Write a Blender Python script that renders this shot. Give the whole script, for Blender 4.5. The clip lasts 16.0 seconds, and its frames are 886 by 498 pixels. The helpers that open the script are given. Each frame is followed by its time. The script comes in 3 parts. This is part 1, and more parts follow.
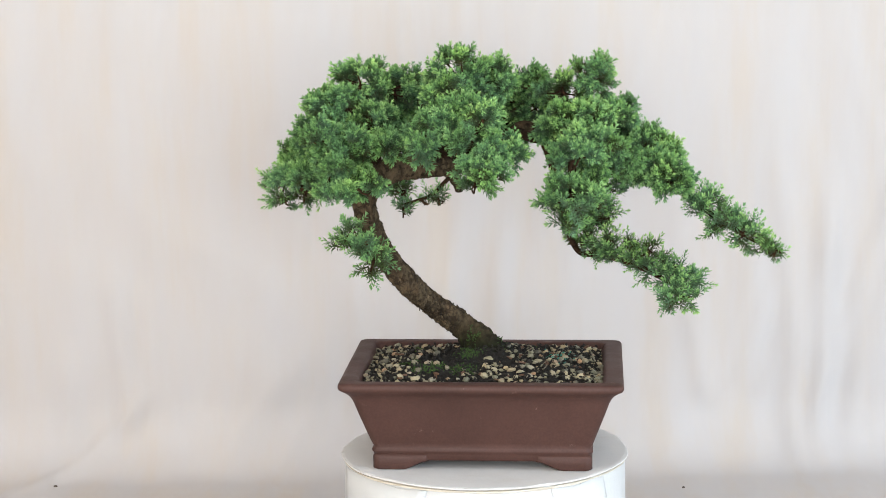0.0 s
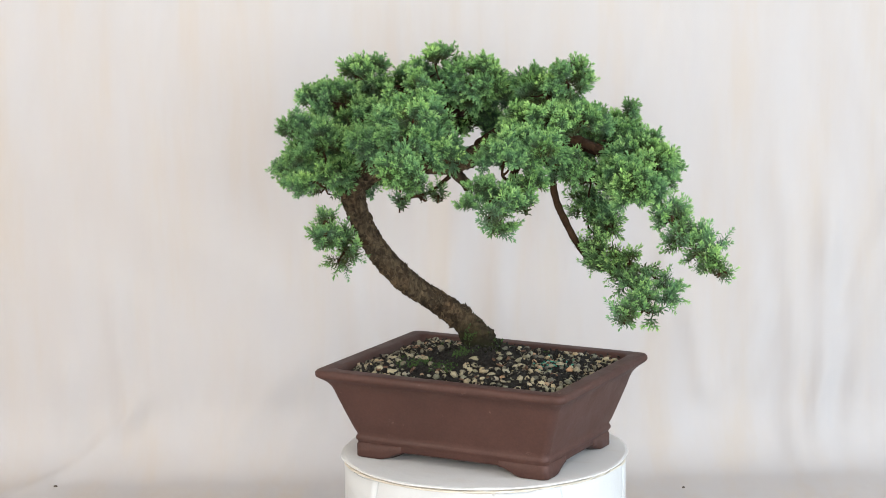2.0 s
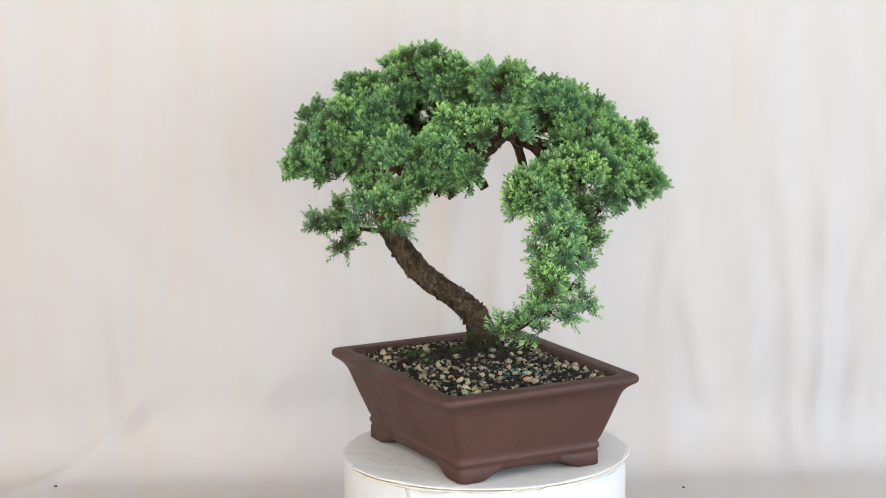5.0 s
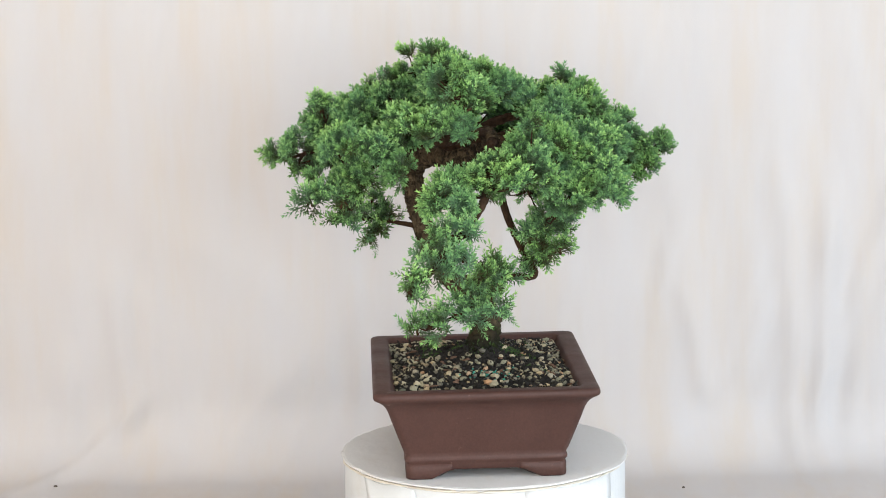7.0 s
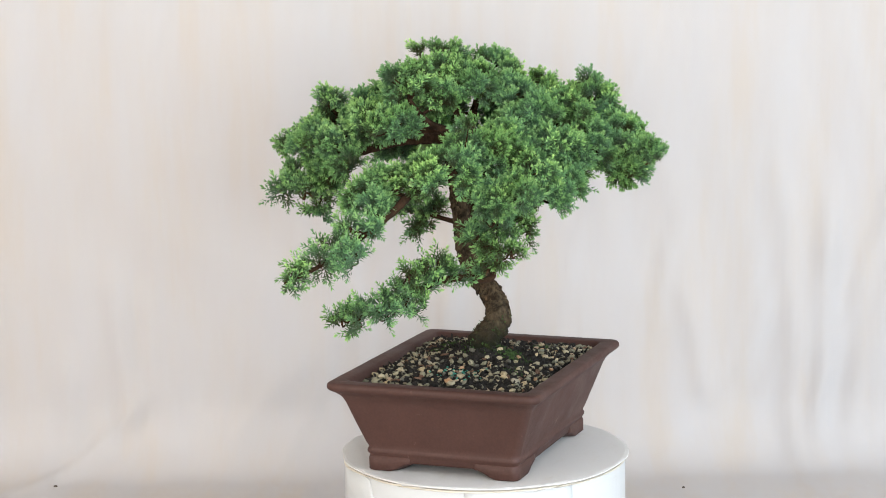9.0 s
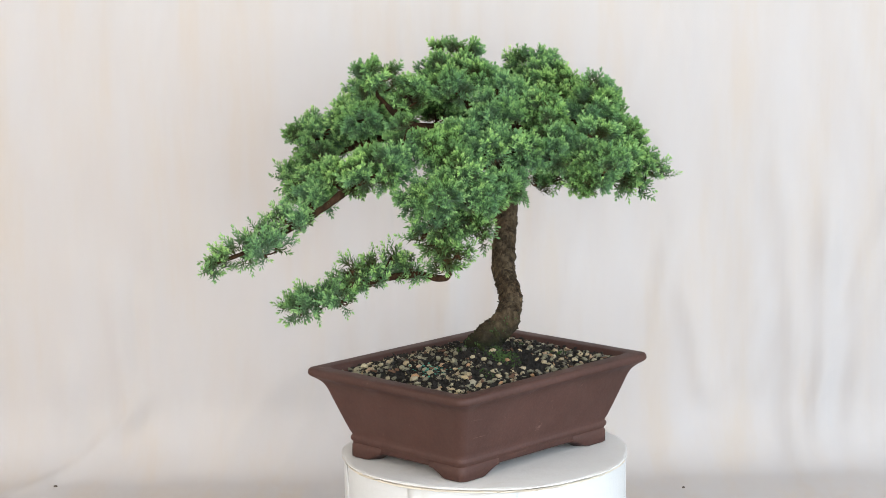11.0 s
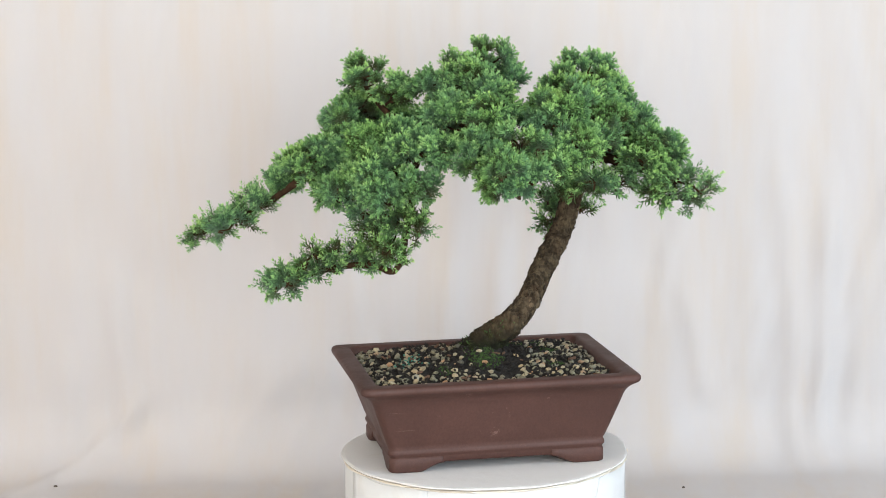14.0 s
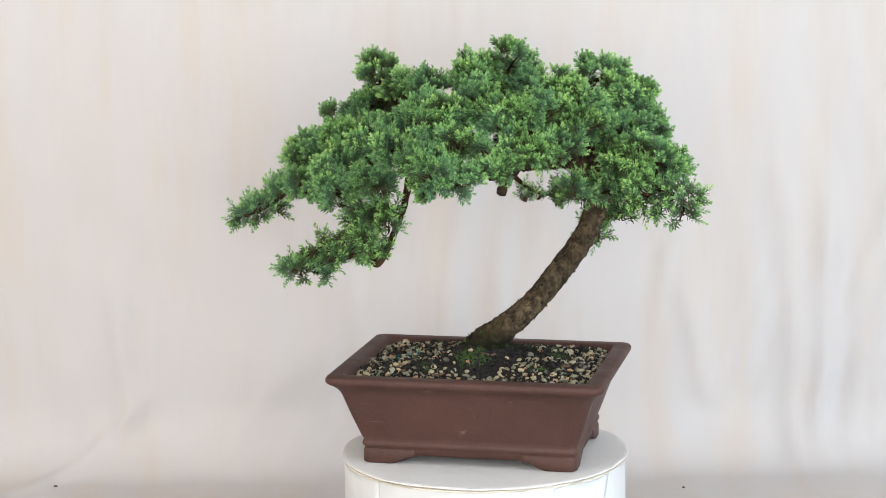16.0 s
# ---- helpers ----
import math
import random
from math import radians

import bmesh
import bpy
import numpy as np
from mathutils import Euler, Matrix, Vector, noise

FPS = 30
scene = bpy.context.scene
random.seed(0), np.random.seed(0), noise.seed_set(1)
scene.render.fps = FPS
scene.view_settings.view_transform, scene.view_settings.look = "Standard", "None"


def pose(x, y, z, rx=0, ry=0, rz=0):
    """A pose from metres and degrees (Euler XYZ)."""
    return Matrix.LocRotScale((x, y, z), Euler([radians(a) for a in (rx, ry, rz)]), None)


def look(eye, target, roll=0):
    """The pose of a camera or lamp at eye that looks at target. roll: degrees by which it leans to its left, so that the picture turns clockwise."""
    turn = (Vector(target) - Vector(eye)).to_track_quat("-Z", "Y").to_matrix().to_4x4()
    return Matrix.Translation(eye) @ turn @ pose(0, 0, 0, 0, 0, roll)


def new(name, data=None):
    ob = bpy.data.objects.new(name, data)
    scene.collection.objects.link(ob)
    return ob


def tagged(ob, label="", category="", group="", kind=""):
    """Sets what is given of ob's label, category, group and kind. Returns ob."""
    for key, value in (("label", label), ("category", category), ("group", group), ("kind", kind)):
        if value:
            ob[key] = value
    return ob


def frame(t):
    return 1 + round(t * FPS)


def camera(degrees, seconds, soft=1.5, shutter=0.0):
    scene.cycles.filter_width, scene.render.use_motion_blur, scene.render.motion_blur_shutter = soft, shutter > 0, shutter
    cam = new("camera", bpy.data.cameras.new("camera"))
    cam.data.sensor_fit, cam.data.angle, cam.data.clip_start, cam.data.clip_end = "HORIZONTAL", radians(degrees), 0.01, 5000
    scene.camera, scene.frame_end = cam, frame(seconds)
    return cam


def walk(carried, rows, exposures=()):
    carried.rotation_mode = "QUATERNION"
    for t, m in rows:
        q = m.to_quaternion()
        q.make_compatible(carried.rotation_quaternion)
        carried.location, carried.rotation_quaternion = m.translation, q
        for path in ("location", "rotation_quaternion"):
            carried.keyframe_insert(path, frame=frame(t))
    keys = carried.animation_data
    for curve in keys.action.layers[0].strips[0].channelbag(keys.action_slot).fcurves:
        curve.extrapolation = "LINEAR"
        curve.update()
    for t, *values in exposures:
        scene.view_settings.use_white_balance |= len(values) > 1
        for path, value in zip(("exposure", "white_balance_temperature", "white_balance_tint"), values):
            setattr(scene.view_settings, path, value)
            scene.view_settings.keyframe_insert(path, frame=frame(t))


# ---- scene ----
from collections import defaultdict

# camera: stands still
EYE = (-0.0369, -1.9696, 0.5262)
AIM = (-0.0369, 0.0, 0.1942)
cam = camera(23.547, 16.0, soft=0.65)
walk(cam, [(0.0, look(EYE, AIM, -0.858)), (16.0, look(EYE, AIM, -0.858))], exposures=[(0.0, 0.0), (16.0, 0.0)])

# ---- light ----
world = bpy.data.worlds.new("sky")
scene.world = world
world.use_nodes = True
wn = world.node_tree
sky = wn.nodes.new("ShaderNodeTexSky")
sky.sky_type = "NISHITA"
sky.sun_disc = False
sky.sun_elevation = radians(38)
sky.sun_rotation = radians(120)
wn.links.new(sky.outputs[0], wn.nodes["Background"].inputs[0])
wn.nodes["Background"].inputs[1].default_value = 0.1


def area_light(name, eye, target, w, h, power, colour):
    d = bpy.data.lights.new(name, "AREA")
    d.shape, d.size, d.size_y, d.energy, d.color = "RECTANGLE", w, h, power, colour
    ob = new(name, d)
    ob.matrix_world = look(eye, target)
    return ob


area_light("window_daylight_right", (1.66, -1.45, 0.75), (0.0, -1.45, 0.75), 1.9, 1.5, 52, (0.66, 0.83, 1.0))
area_light("window_daylight_left", (-1.66, -1.6, 0.75), (0.0, -1.6, 0.75), 1.7, 1.5, 33, (1.0, 0.86, 0.71))
# unseen fill lamp added behind the camera to brighten foliage, pot and cloth
area_light("fill_light_rear", (0.3, -2.96, 0.65), (0.3, 0.0, 0.65), 1.8, 1.3, 62, (0.96, 0.98, 1.0))
# unseen overhead fill, added to lift foliage tops, turntable and cloth floor
area_light("fill_light_top", (0.1, -1.15, 2.36), (0.1, -1.15, 0.0), 1.4, 1.5, 13, (1.0, 0.98, 0.95))


# ---- materials ----
def material(name, rough=0.6, metal=0.0):
    m = bpy.data.materials.new(name)
    m.use_nodes = True
    b = m.node_tree.nodes["Principled BSDF"]
    b.inputs["Roughness"].default_value = rough
    b.inputs["Metallic"].default_value = metal
    return m, m.node_tree, b


def noise_node(nt, scale, detail=5.0, rough=0.6, stretch=None, coord="Object"):
    tc = nt.nodes.new("ShaderNodeTexCoord")
    mp = nt.nodes.new("ShaderNodeMapping")
    if stretch:
        mp.inputs["Scale"].default_value = stretch
    n = nt.nodes.new("ShaderNodeTexNoise")
    n.inputs["Scale"].default_value, n.inputs["Detail"].default_value, n.inputs["Roughness"].default_value = scale, detail, rough
    nt.links.new(tc.outputs[coord], mp.inputs[0])
    nt.links.new(mp.outputs[0], n.inputs["Vector"])
    return n.outputs["Fac"]


def ramp(nt, fac, stops):
    r = nt.nodes.new("ShaderNodeValToRGB")
    while len(r.color_ramp.elements) < len(stops):
        r.color_ramp.elements.new(0.5)
    for e, (p, c) in zip(r.color_ramp.elements, stops):
        e.position, e.color = p, (*c, 1)
    nt.links.new(fac, r.inputs[0])
    return r.outputs[0]


def mix(nt, fac, a, b, mode="MIX"):
    m = nt.nodes.new("ShaderNodeMix")
    m.data_type, m.blend_type = "RGBA", mode
    for sock, v in ((m.inputs[0], fac), (m.inputs[6], a), (m.inputs[7], b)):
        if isinstance(v, (int, float)):
            sock.default_value = v
        elif isinstance(v, tuple):
            sock.default_value = (*v, 1)
        else:
            nt.links.new(v, sock)
    return m.outputs[2]


def bump(nt, b, height, strength, distance):
    n = nt.nodes.new("ShaderNodeBump")
    n.inputs["Strength"].default_value, n.inputs["Distance"].default_value = strength, distance
    nt.links.new(height, n.inputs["Height"])
    if b.inputs["Normal"].is_linked:
        nt.links.new(b.inputs["Normal"].links[0].from_socket, n.inputs["Normal"])
    nt.links.new(n.outputs[0], b.inputs["Normal"])


def clay_material():
    m, nt, b = material("brown_clay", 0.55)
    b.inputs["Specular IOR Level"].default_value = 0.32
    big = ramp(nt, noise_node(nt, 9, 4), [(0.3, (0.050, 0.0215, 0.0160)), (0.7, (0.072, 0.0315, 0.0240))])
    fine = ramp(nt, noise_node(nt, 420, 4, 0.7), [(0.35, (0.85, 0.85, 0.85)), (0.65, (1.08, 1.08, 1.08))])
    col = mix(nt, 1.0, big, fine, "MULTIPLY")
    chalk = ramp(nt, noise_node(nt, 60, 8, 0.75), [(0.64, (0, 0, 0)), (0.78, (1, 1, 1))])
    col = mix(nt, chalk, col, (0.30, 0.20, 0.17))
    line = ramp(nt, noise_node(nt, 34, 6, 0.7, (0.5, 0.5, 5.0)), [(0.69, (0, 0, 0)), (0.74, (1, 1, 1))])
    col = mix(nt, mix(nt, 0.28, (0, 0, 0), line), col, (0.34, 0.24, 0.20))
    nt.links.new(col, b.inputs["Base Color"])
    r = ramp(nt, noise_node(nt, 25, 5), [(0.3, (0.48, 0.48, 0.48)), (0.7, (0.68, 0.68, 0.68))])
    nt.links.new(r, b.inputs["Roughness"])
    bump(nt, b, noise_node(nt, 500, 4), 0.25, 0.0005)
    bump(nt, b, noise_node(nt, 40, 3), 0.25, 0.002)
    return m


def bark_material(name, dark, light):
    m, nt, b = material(name, 0.9)
    b.inputs["Specular IOR Level"].default_value = 0.15
    n1 = noise_node(nt, 170, 8, 0.7, (1, 1, 0.4))
    col = ramp(nt, n1, [(0.30, dark), (0.52, tuple(0.5 * (p + q) for p, q in zip(dark, light))), (0.72, light)])
    rust = ramp(nt, noise_node(nt, 45, 5), [(0.5, (0, 0, 0)), (0.75, (1, 1, 1))])
    col = mix(nt, mix(nt, 0.22, (0, 0, 0), rust), col, (0.12, 0.062, 0.032))
    isl = nt.nodes.new("ShaderNodeNewGeometry")
    col = mix(nt, 1.0, col, ramp(nt, isl.outputs["Random Per Island"], [(0.0, (0.58, 0.55, 0.52)), (0.6, (0.72, 0.68, 0.63)), (1.0, (1.7, 1.6, 1.45))]), "MULTIPLY")
    geo = nt.nodes.new("ShaderNodeAttribute")
    geo.attribute_name = "moss"
    green = ramp(nt, noise_node(nt, 160, 5), [(0.3, (0.006, 0.005, 0.004)), (0.6, (0.014, 0.016, 0.006)), (0.85, (0.06, 0.10, 0.018))])
    patch = nt.nodes.new("ShaderNodeMath")
    patch.operation = "MULTIPLY"
    nt.links.new(geo.outputs["Fac"], patch.inputs[0])
    nt.links.new(ramp(nt, noise_node(nt, 55, 4), [(0.15, (0, 0, 0)), (0.34, (1, 1, 1))]), patch.inputs[1])
    col = mix(nt, patch.outputs[0], col, green)
    nt.links.new(col, b.inputs["Base Color"])
    bump(nt, b, noise_node(nt, 240, 6, 0.7, (1, 1, 0.5)), 1.0, 0.003)
    return m


def needle_material():
    m, nt, b = material("juniper_needles", 0.5)
    age = nt.nodes.new("ShaderNodeAttribute")
    age.attribute_name = "age"
    geo = nt.nodes.new("ShaderNodeNewGeometry")
    # growth tint from base to tip, its contrast stretched to imitate inner shade
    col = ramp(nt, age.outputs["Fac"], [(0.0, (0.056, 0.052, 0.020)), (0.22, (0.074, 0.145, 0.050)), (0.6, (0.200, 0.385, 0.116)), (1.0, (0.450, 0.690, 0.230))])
    blue = ramp(nt, noise_node(nt, 22, 3), [(0.40, (0, 0, 0)), (0.62, (1, 1, 1))])
    col = mix(nt, 0.38, col, mix(nt, blue, col, (0.165, 0.350, 0.225)))
    vary = ramp(nt, geo.outputs["Random Per Island"], [(0.0, (0.72, 0.74, 0.72)), (0.5, (1, 1, 1)), (1.0, (1.25, 1.18, 1.1))])
    col = mix(nt, 1.0, col, vary, "MULTIPLY")
    nt.links.new(col, b.inputs["Base Color"])
    b.inputs["Specular IOR Level"].default_value = 0.22
    tr = nt.nodes.new("ShaderNodeBsdfTranslucent")
    nt.links.new(col, tr.inputs[0])
    ms = nt.nodes.new("ShaderNodeMixShader")
    ms.inputs[0].default_value = 0.22
    nt.links.new(b.outputs[0], ms.inputs[1])
    nt.links.new(tr.outputs[0], ms.inputs[2])
    nt.links.new(ms.outputs[0], nt.nodes["Material Output"].inputs[0])
    return m


def soil_material():
    m, nt, b = material("dark_soil", 0.95)
    col = ramp(nt, noise_node(nt, 260, 8, 0.75), [(0.3, (0.006, 0.005, 0.004)), (0.55, (0.014, 0.011, 0.008)), (0.78, (0.055, 0.042, 0.028))])
    nt.links.new(col, b.inputs["Base Color"])
    bump(nt, b, noise_node(nt, 420, 8, 0.75), 1.0, 0.003)
    return m


def moss_material():
    m, nt, b = material("green_moss", 0.9)
    col = ramp(nt, noise_node(nt, 300, 6), [(0.3, (0.015, 0.028, 0.006)), (0.6, (0.040, 0.082, 0.014)), (0.8, (0.11, 0.17, 0.035))])
    nt.links.new(col, b.inputs["Base Color"])
    return m


def pebble_material():
    m, nt, b = material("river_pebbles", 0.6)
    info = nt.nodes.new("ShaderNodeObjectInfo")
    geo = nt.nodes.new("ShaderNodeNewGeometry")
    add = nt.nodes.new("ShaderNodeMath")
    add.operation = "ADD"
    nt.links.new(info.outputs["Random"], add.inputs[0])
    nt.links.new(geo.outputs["Random Per Island"], add.inputs[1])
    fr = nt.nodes.new("ShaderNodeMath")
    fr.operation = "FRACT"
    nt.links.new(add.outputs[0], fr.inputs[0])
    col = ramp(nt, fr.outputs[0], [(0.0, (0.060, 0.055, 0.045)), (0.15, (0.26, 0.235, 0.165)), (0.3, (0.16, 0.16, 0.12)), (0.45, (0.42, 0.36, 0.25)),
                                   (0.6, (0.11, 0.105, 0.09)), (0.75, (0.44, 0.34, 0.21)), (0.88, (0.32, 0.30, 0.25)), (0.97, (0.40, 0.23, 0.13))])
    spot = ramp(nt, noise_node(nt, 350, 6, 0.7), [(0.3, (0.50, 0.49, 0.43)), (0.7, (1.20, 1.19, 1.06))])
    col = mix(nt, 1.0, col, spot, "MULTIPLY")
    nt.links.new(col, b.inputs["Base Color"])
    bump(nt, b, noise_node(nt, 500, 5), 0.4, 0.0006)
    return m


def paper_material(name, colour, soft=0.7):
    m, nt, b = material(name, soft)
    dirt = ramp(nt, noise_node(nt, 16, 7, 0.7, (1, 2.2, 1)), [(0.54, (0, 0, 0)), (0.74, (1, 1, 1))])
    col = mix(nt, mix(nt, 0.38, (0, 0, 0), dirt), colour, (0.50, 0.45, 0.38))
    speck = ramp(nt, noise_node(nt, 120, 3), [(0.76, (0, 0, 0)), (0.80, (1, 1, 1))])
    col = mix(nt, mix(nt, 0.6, (0, 0, 0), speck), col, (0.16, 0.13, 0.10))
    nt.links.new(col, b.inputs["Base Color"])
    bump(nt, b, noise_node(nt, 30, 5), 0.35, 0.004)
    return m


def cloth_material():
    m, nt, b = material("cream_muslin", 0.9)
    # upright warm streaks: cream stain plus warm fold light put into the colour
    col = ramp(nt, noise_node(nt, 7.0, 5, 0.6, (3.4, 1, 0.42)), [(0.36, (0.468, 0.446, 0.440)), (0.52, (0.470, 0.440, 0.424)), (0.68, (0.472, 0.424, 0.384))])
    fleck = ramp(nt, noise_node(nt, 95, 2), [(0.80, (0, 0, 0)), (0.83, (1, 1, 1))])
    col = mix(nt, mix(nt, 0.35, (0, 0, 0), fleck), col, (0.42, 0.33, 0.25))
    nt.links.new(col, b.inputs["Base Color"])
    bump(nt, b, noise_node(nt, 900, 2), 0.12, 0.0006)
    bump(nt, b, noise_node(nt, 9, 3, 0.5, (1.8, 1, 0.6)), 0.12, 0.02)
    return m


def paint_material(name, c):
    m, nt, b = material(name, 0.85)
    col = ramp(nt, noise_node(nt, 3, 6), [(0.3, tuple(v * 0.94 for v in c)), (0.7, c)])
    nt.links.new(col, b.inputs["Base Color"])
    bump(nt, b, noise_node(nt, 150, 3), 0.15, 0.001)
    return m


def plain_material(name, c, rough=0.8):
    m, nt, b = material(name, rough)
    col = ramp(nt, noise_node(nt, 200, 4), [(0.3, tuple(v * 0.7 for v in c)), (0.7, tuple(v * 1.2 for v in c))])
    nt.links.new(col, b.inputs["Base Color"])
    return m


CLAY = clay_material()
BARK = bark_material("grey_brown_bark", (0.009, 0.007, 0.005), (0.125, 0.096, 0.062))
TWIG = bark_material("reddish_twig_bark", (0.018, 0.011, 0.007), (0.105, 0.060, 0.034))
NEEDLE = needle_material()
SOIL = soil_material()
MOSS = moss_material()
PEBBLE = pebble_material()
PAPER_TOP = paper_material("white_paper_top", (0.60, 0.59, 0.575))
PAPER_SIDE = paper_material("white_paper_side", (0.56, 0.57, 0.57))
CARD = paper_material("cream_card", (0.60, 0.55, 0.46))
CLOTH = cloth_material()
WALL = paint_material("off_white_wall", (0.74, 0.70, 0.65))
FLOOR = plain_material("pale_floor", (0.42, 0.39, 0.35))
CEIL = paint_material("white_ceiling", (0.8, 0.79, 0.77))
CHIP = plain_material("brown_bark_chip", (0.11, 0.055, 0.03))
TEAL = plain_material("teal_feed_grain", (0.03, 0.20, 0.15))
SPECK = plain_material("dark_debris", (0.06, 0.04, 0.03))


# ---- mesh helpers ----
def mesh_of(name, verts, faces, mat, smooth=False):
    me = bpy.data.meshes.new(name)
    me.from_pydata([tuple(v) for v in verts], [], faces)
    me.materials.append(mat)
    if smooth:
        me.polygons.foreach_set("use_smooth", [True] * len(me.polygons))
    me.update()
    return me


def part_mesh(name, me, parent, label=""):
    ob = new(name, me)
    ob.parent = parent
    if label:
        ob["label"] = label
    return ob


def box_into(vs, fs, x0, x1, y0, y1, z0, z1):
    n = len(vs)
    vs += [(x, y, z) for z in (z0, z1) for y in (y0, y1) for x in (x0, x1)]
    fs += [tuple(n + i for i in f) for f in ((0, 2, 3, 1), (4, 5, 7, 6), (0, 1, 5, 4), (2, 6, 7, 3), (0, 4, 6, 2), (1, 3, 7, 5))]


def rounded_ring(a, b, r, n=8):
    """Outline of a rounded rectangle of full sizes a and b, counter-clockwise."""
    out = []
    for k, (sx, sy) in enumerate(((1, 1), (-1, 1), (-1, -1), (1, -1))):
        for i in range(n + 1):
            t = (k + i / n) * math.pi / 2
            out.append((sx * (a / 2 - r) + r * math.cos(t), sy * (b / 2 - r) + r * math.sin(t)))
    return out


def loft(rings, cap_first=True, cap_last=True):
    n = len(rings[0])
    vs = [v for ring in rings for v in ring]
    fs = []
    for k in range(len(rings) - 1):
        for i in range(n):
            j = (i + 1) % n
            fs.append((k * n + i, k * n + j, (k + 1) * n + j, (k + 1) * n + i))
    if cap_first:
        fs.append(tuple(reversed(range(n))))
    if cap_last:
        fs.append(tuple(range((len(rings) - 1) * n, len(rings) * n)))
    return vs, fs


def spline(points, step):
    """Catmull-Rom through rows of any length, sampled about every step metres."""
    p = [np.array(q, float) for q in points]
    p = [2 * p[0] - p[1]] + p + [2 * p[-1] - p[-2]]
    out = []
    for i in range(1, len(p) - 2):
        n = max(2, int(np.linalg.norm(p[i + 1][:3] - p[i][:3]) / step))
        for k in range(n):
            t = k / n
            out.append(0.5 * (2 * p[i] + (p[i + 1] - p[i - 1]) * t + (2 * p[i - 1] - 5 * p[i] + 4 * p[i + 1] - p[i + 2]) * t * t
                              + (3 * p[i] - 3 * p[i + 1] + p[i + 2] - p[i - 1]) * t ** 3))
    out.append(p[-2])
    return out


def tube(points, step, sides, rough, scale, moss_below=None):
    """A gnarled tube along rows (x, y, z, radius), with bark relief."""
    pts = spline(points, step)
    rings, moss = [], []
    ref = Vector((0.3, 1, 0.2)).normalized()
    for k, q in enumerate(pts):
        a, c = Vector(pts[max(k - 1, 0)][:3]), Vector(pts[min(k + 1, len(pts) - 1)][:3])
        d = (c - a).normalized()
        u = (ref - d * ref.dot(d)).normalized()
        ref = u
        w = d.cross(u)
        ring = []
        for i in range(sides):
            t = 2 * math.pi * i / sides
            n = u * math.cos(t) + w * math.sin(t)
            p = Vector(q[:3]) + n * q[3]
            s = noise.fractal(p * scale, 1.0, 2.0, 4) + 0.7 * abs(noise.noise(Vector((p.x * 2.2, p.y * 2.2, p.z)) * scale * 1.4))
            lump = noise.noise(p * scale * 0.25)
            ring.append(tuple(Vector(q[:3]) + n * q[3] * (1 + rough * s + 0.16 * lump)))
            moss.append(0.0 if moss_below is None else max(0.0, min(1.0, (moss_below - p.z) / 0.025)))
        rings.append(ring)
    vs, fs = loft(rings)
    return vs, fs, moss


def tube_mesh(name, points, step, sides, rough, scale, mat, moss_below=None):
    vs, fs, moss = tube(points, step, sides, rough, scale, moss_below)
    me = mesh_of(name, vs, fs, mat, True)
    me.attributes.new("moss", "FLOAT", "POINT").data.foreach_set("value", moss)
    return me


# ---- the room round the table ----
X0, X1, Y0, Y1, Z0, Z1 = -1.6, 1.6, -2.9, 1.0, -0.1225, 2.3


def wall_with_opening(name, x0, x1, y0, y1, axis, a0, a1, b0, b1):
    """A wall box with one opening for a lamp, a0 to a1 along the axis and b0 to b1 in height."""
    vs, fs = [], []
    if axis == "y":
        box_into(vs, fs, x0, x1, y0, a0, Z0, Z1)
        box_into(vs, fs, x0, x1, a1, y1, Z0, Z1)
        box_into(vs, fs, x0, x1, a0, a1, Z0, b0)
        box_into(vs, fs, x0, x1, a0, a1, b1, Z1)
    else:
        box_into(vs, fs, x0, a0, y0, y1, Z0, Z1)
        box_into(vs, fs, a1, x1, y0, y1, Z0, Z1)
        box_into(vs, fs, a0, a1, y0, y1, Z0, b0)
        box_into(vs, fs, a0, a1, y0, y1, b1, Z1)
    ob = new(name, mesh_of(name, vs, fs, WALL))
    tagged(ob, "plain off-white painted wall with an opening for a lamp", "wall", kind="structure")


def plain_box(name, label, category, mat, *b):
    vs, fs = [], []
    box_into(vs, fs, *b)
    return tagged(new(name, mesh_of(name, vs, fs, mat)), label, category, kind="structure")


wall_with_opening("wall_east", X1, X1 + 0.12, Y0, Y1, "y", -2.4, -0.5, 0.0, 1.5)
wall_with_opening("wall_west", X0 - 0.12, X0, Y0, Y1, "y", -2.45, -0.75, 0.0, 1.5)
plain_box("wall_north", "plain off-white painted wall behind the cloth", "wall", WALL, X0 - 0.12, X1 + 0.12, Y1, Y1 + 0.12, Z0, Z1)
# south wall is out of view; its opening only admits the added rear fill
wall_with_opening("wall_south", X0 - 0.12, X1 + 0.12, Y0 - 0.12, Y0, "x", -0.6, 1.2, 0.0, 1.3)
plain_box("floor", "pale plain surface under the cloth", "floor", FLOOR, X0 - 0.12, X1 + 0.12, Y0 - 0.12, Y1 + 0.12, Z0 - 0.1, Z0)
# ceiling stays out of view; the gap lets the added overhead fill through
vs, fs = [], []
box_into(vs, fs, X0 - 0.12, -0.8, Y0 - 0.12, Y1 + 0.12, Z1, Z1 + 0.1)
box_into(vs, fs, 0.8, X1 + 0.12, Y0 - 0.12, Y1 + 0.12, Z1, Z1 + 0.1)
box_into(vs, fs, -0.8, 0.8, Y0 - 0.12, -1.9, Z1, Z1 + 0.1)
box_into(vs, fs, -0.8, 0.8, -0.3, Y1 + 0.12, Z1, Z1 + 0.1)
tagged(new("ceiling", mesh_of("ceiling", vs, fs, CEIL)), "plain white ceiling with an opening for the overhead fill", "ceiling", kind="structure")

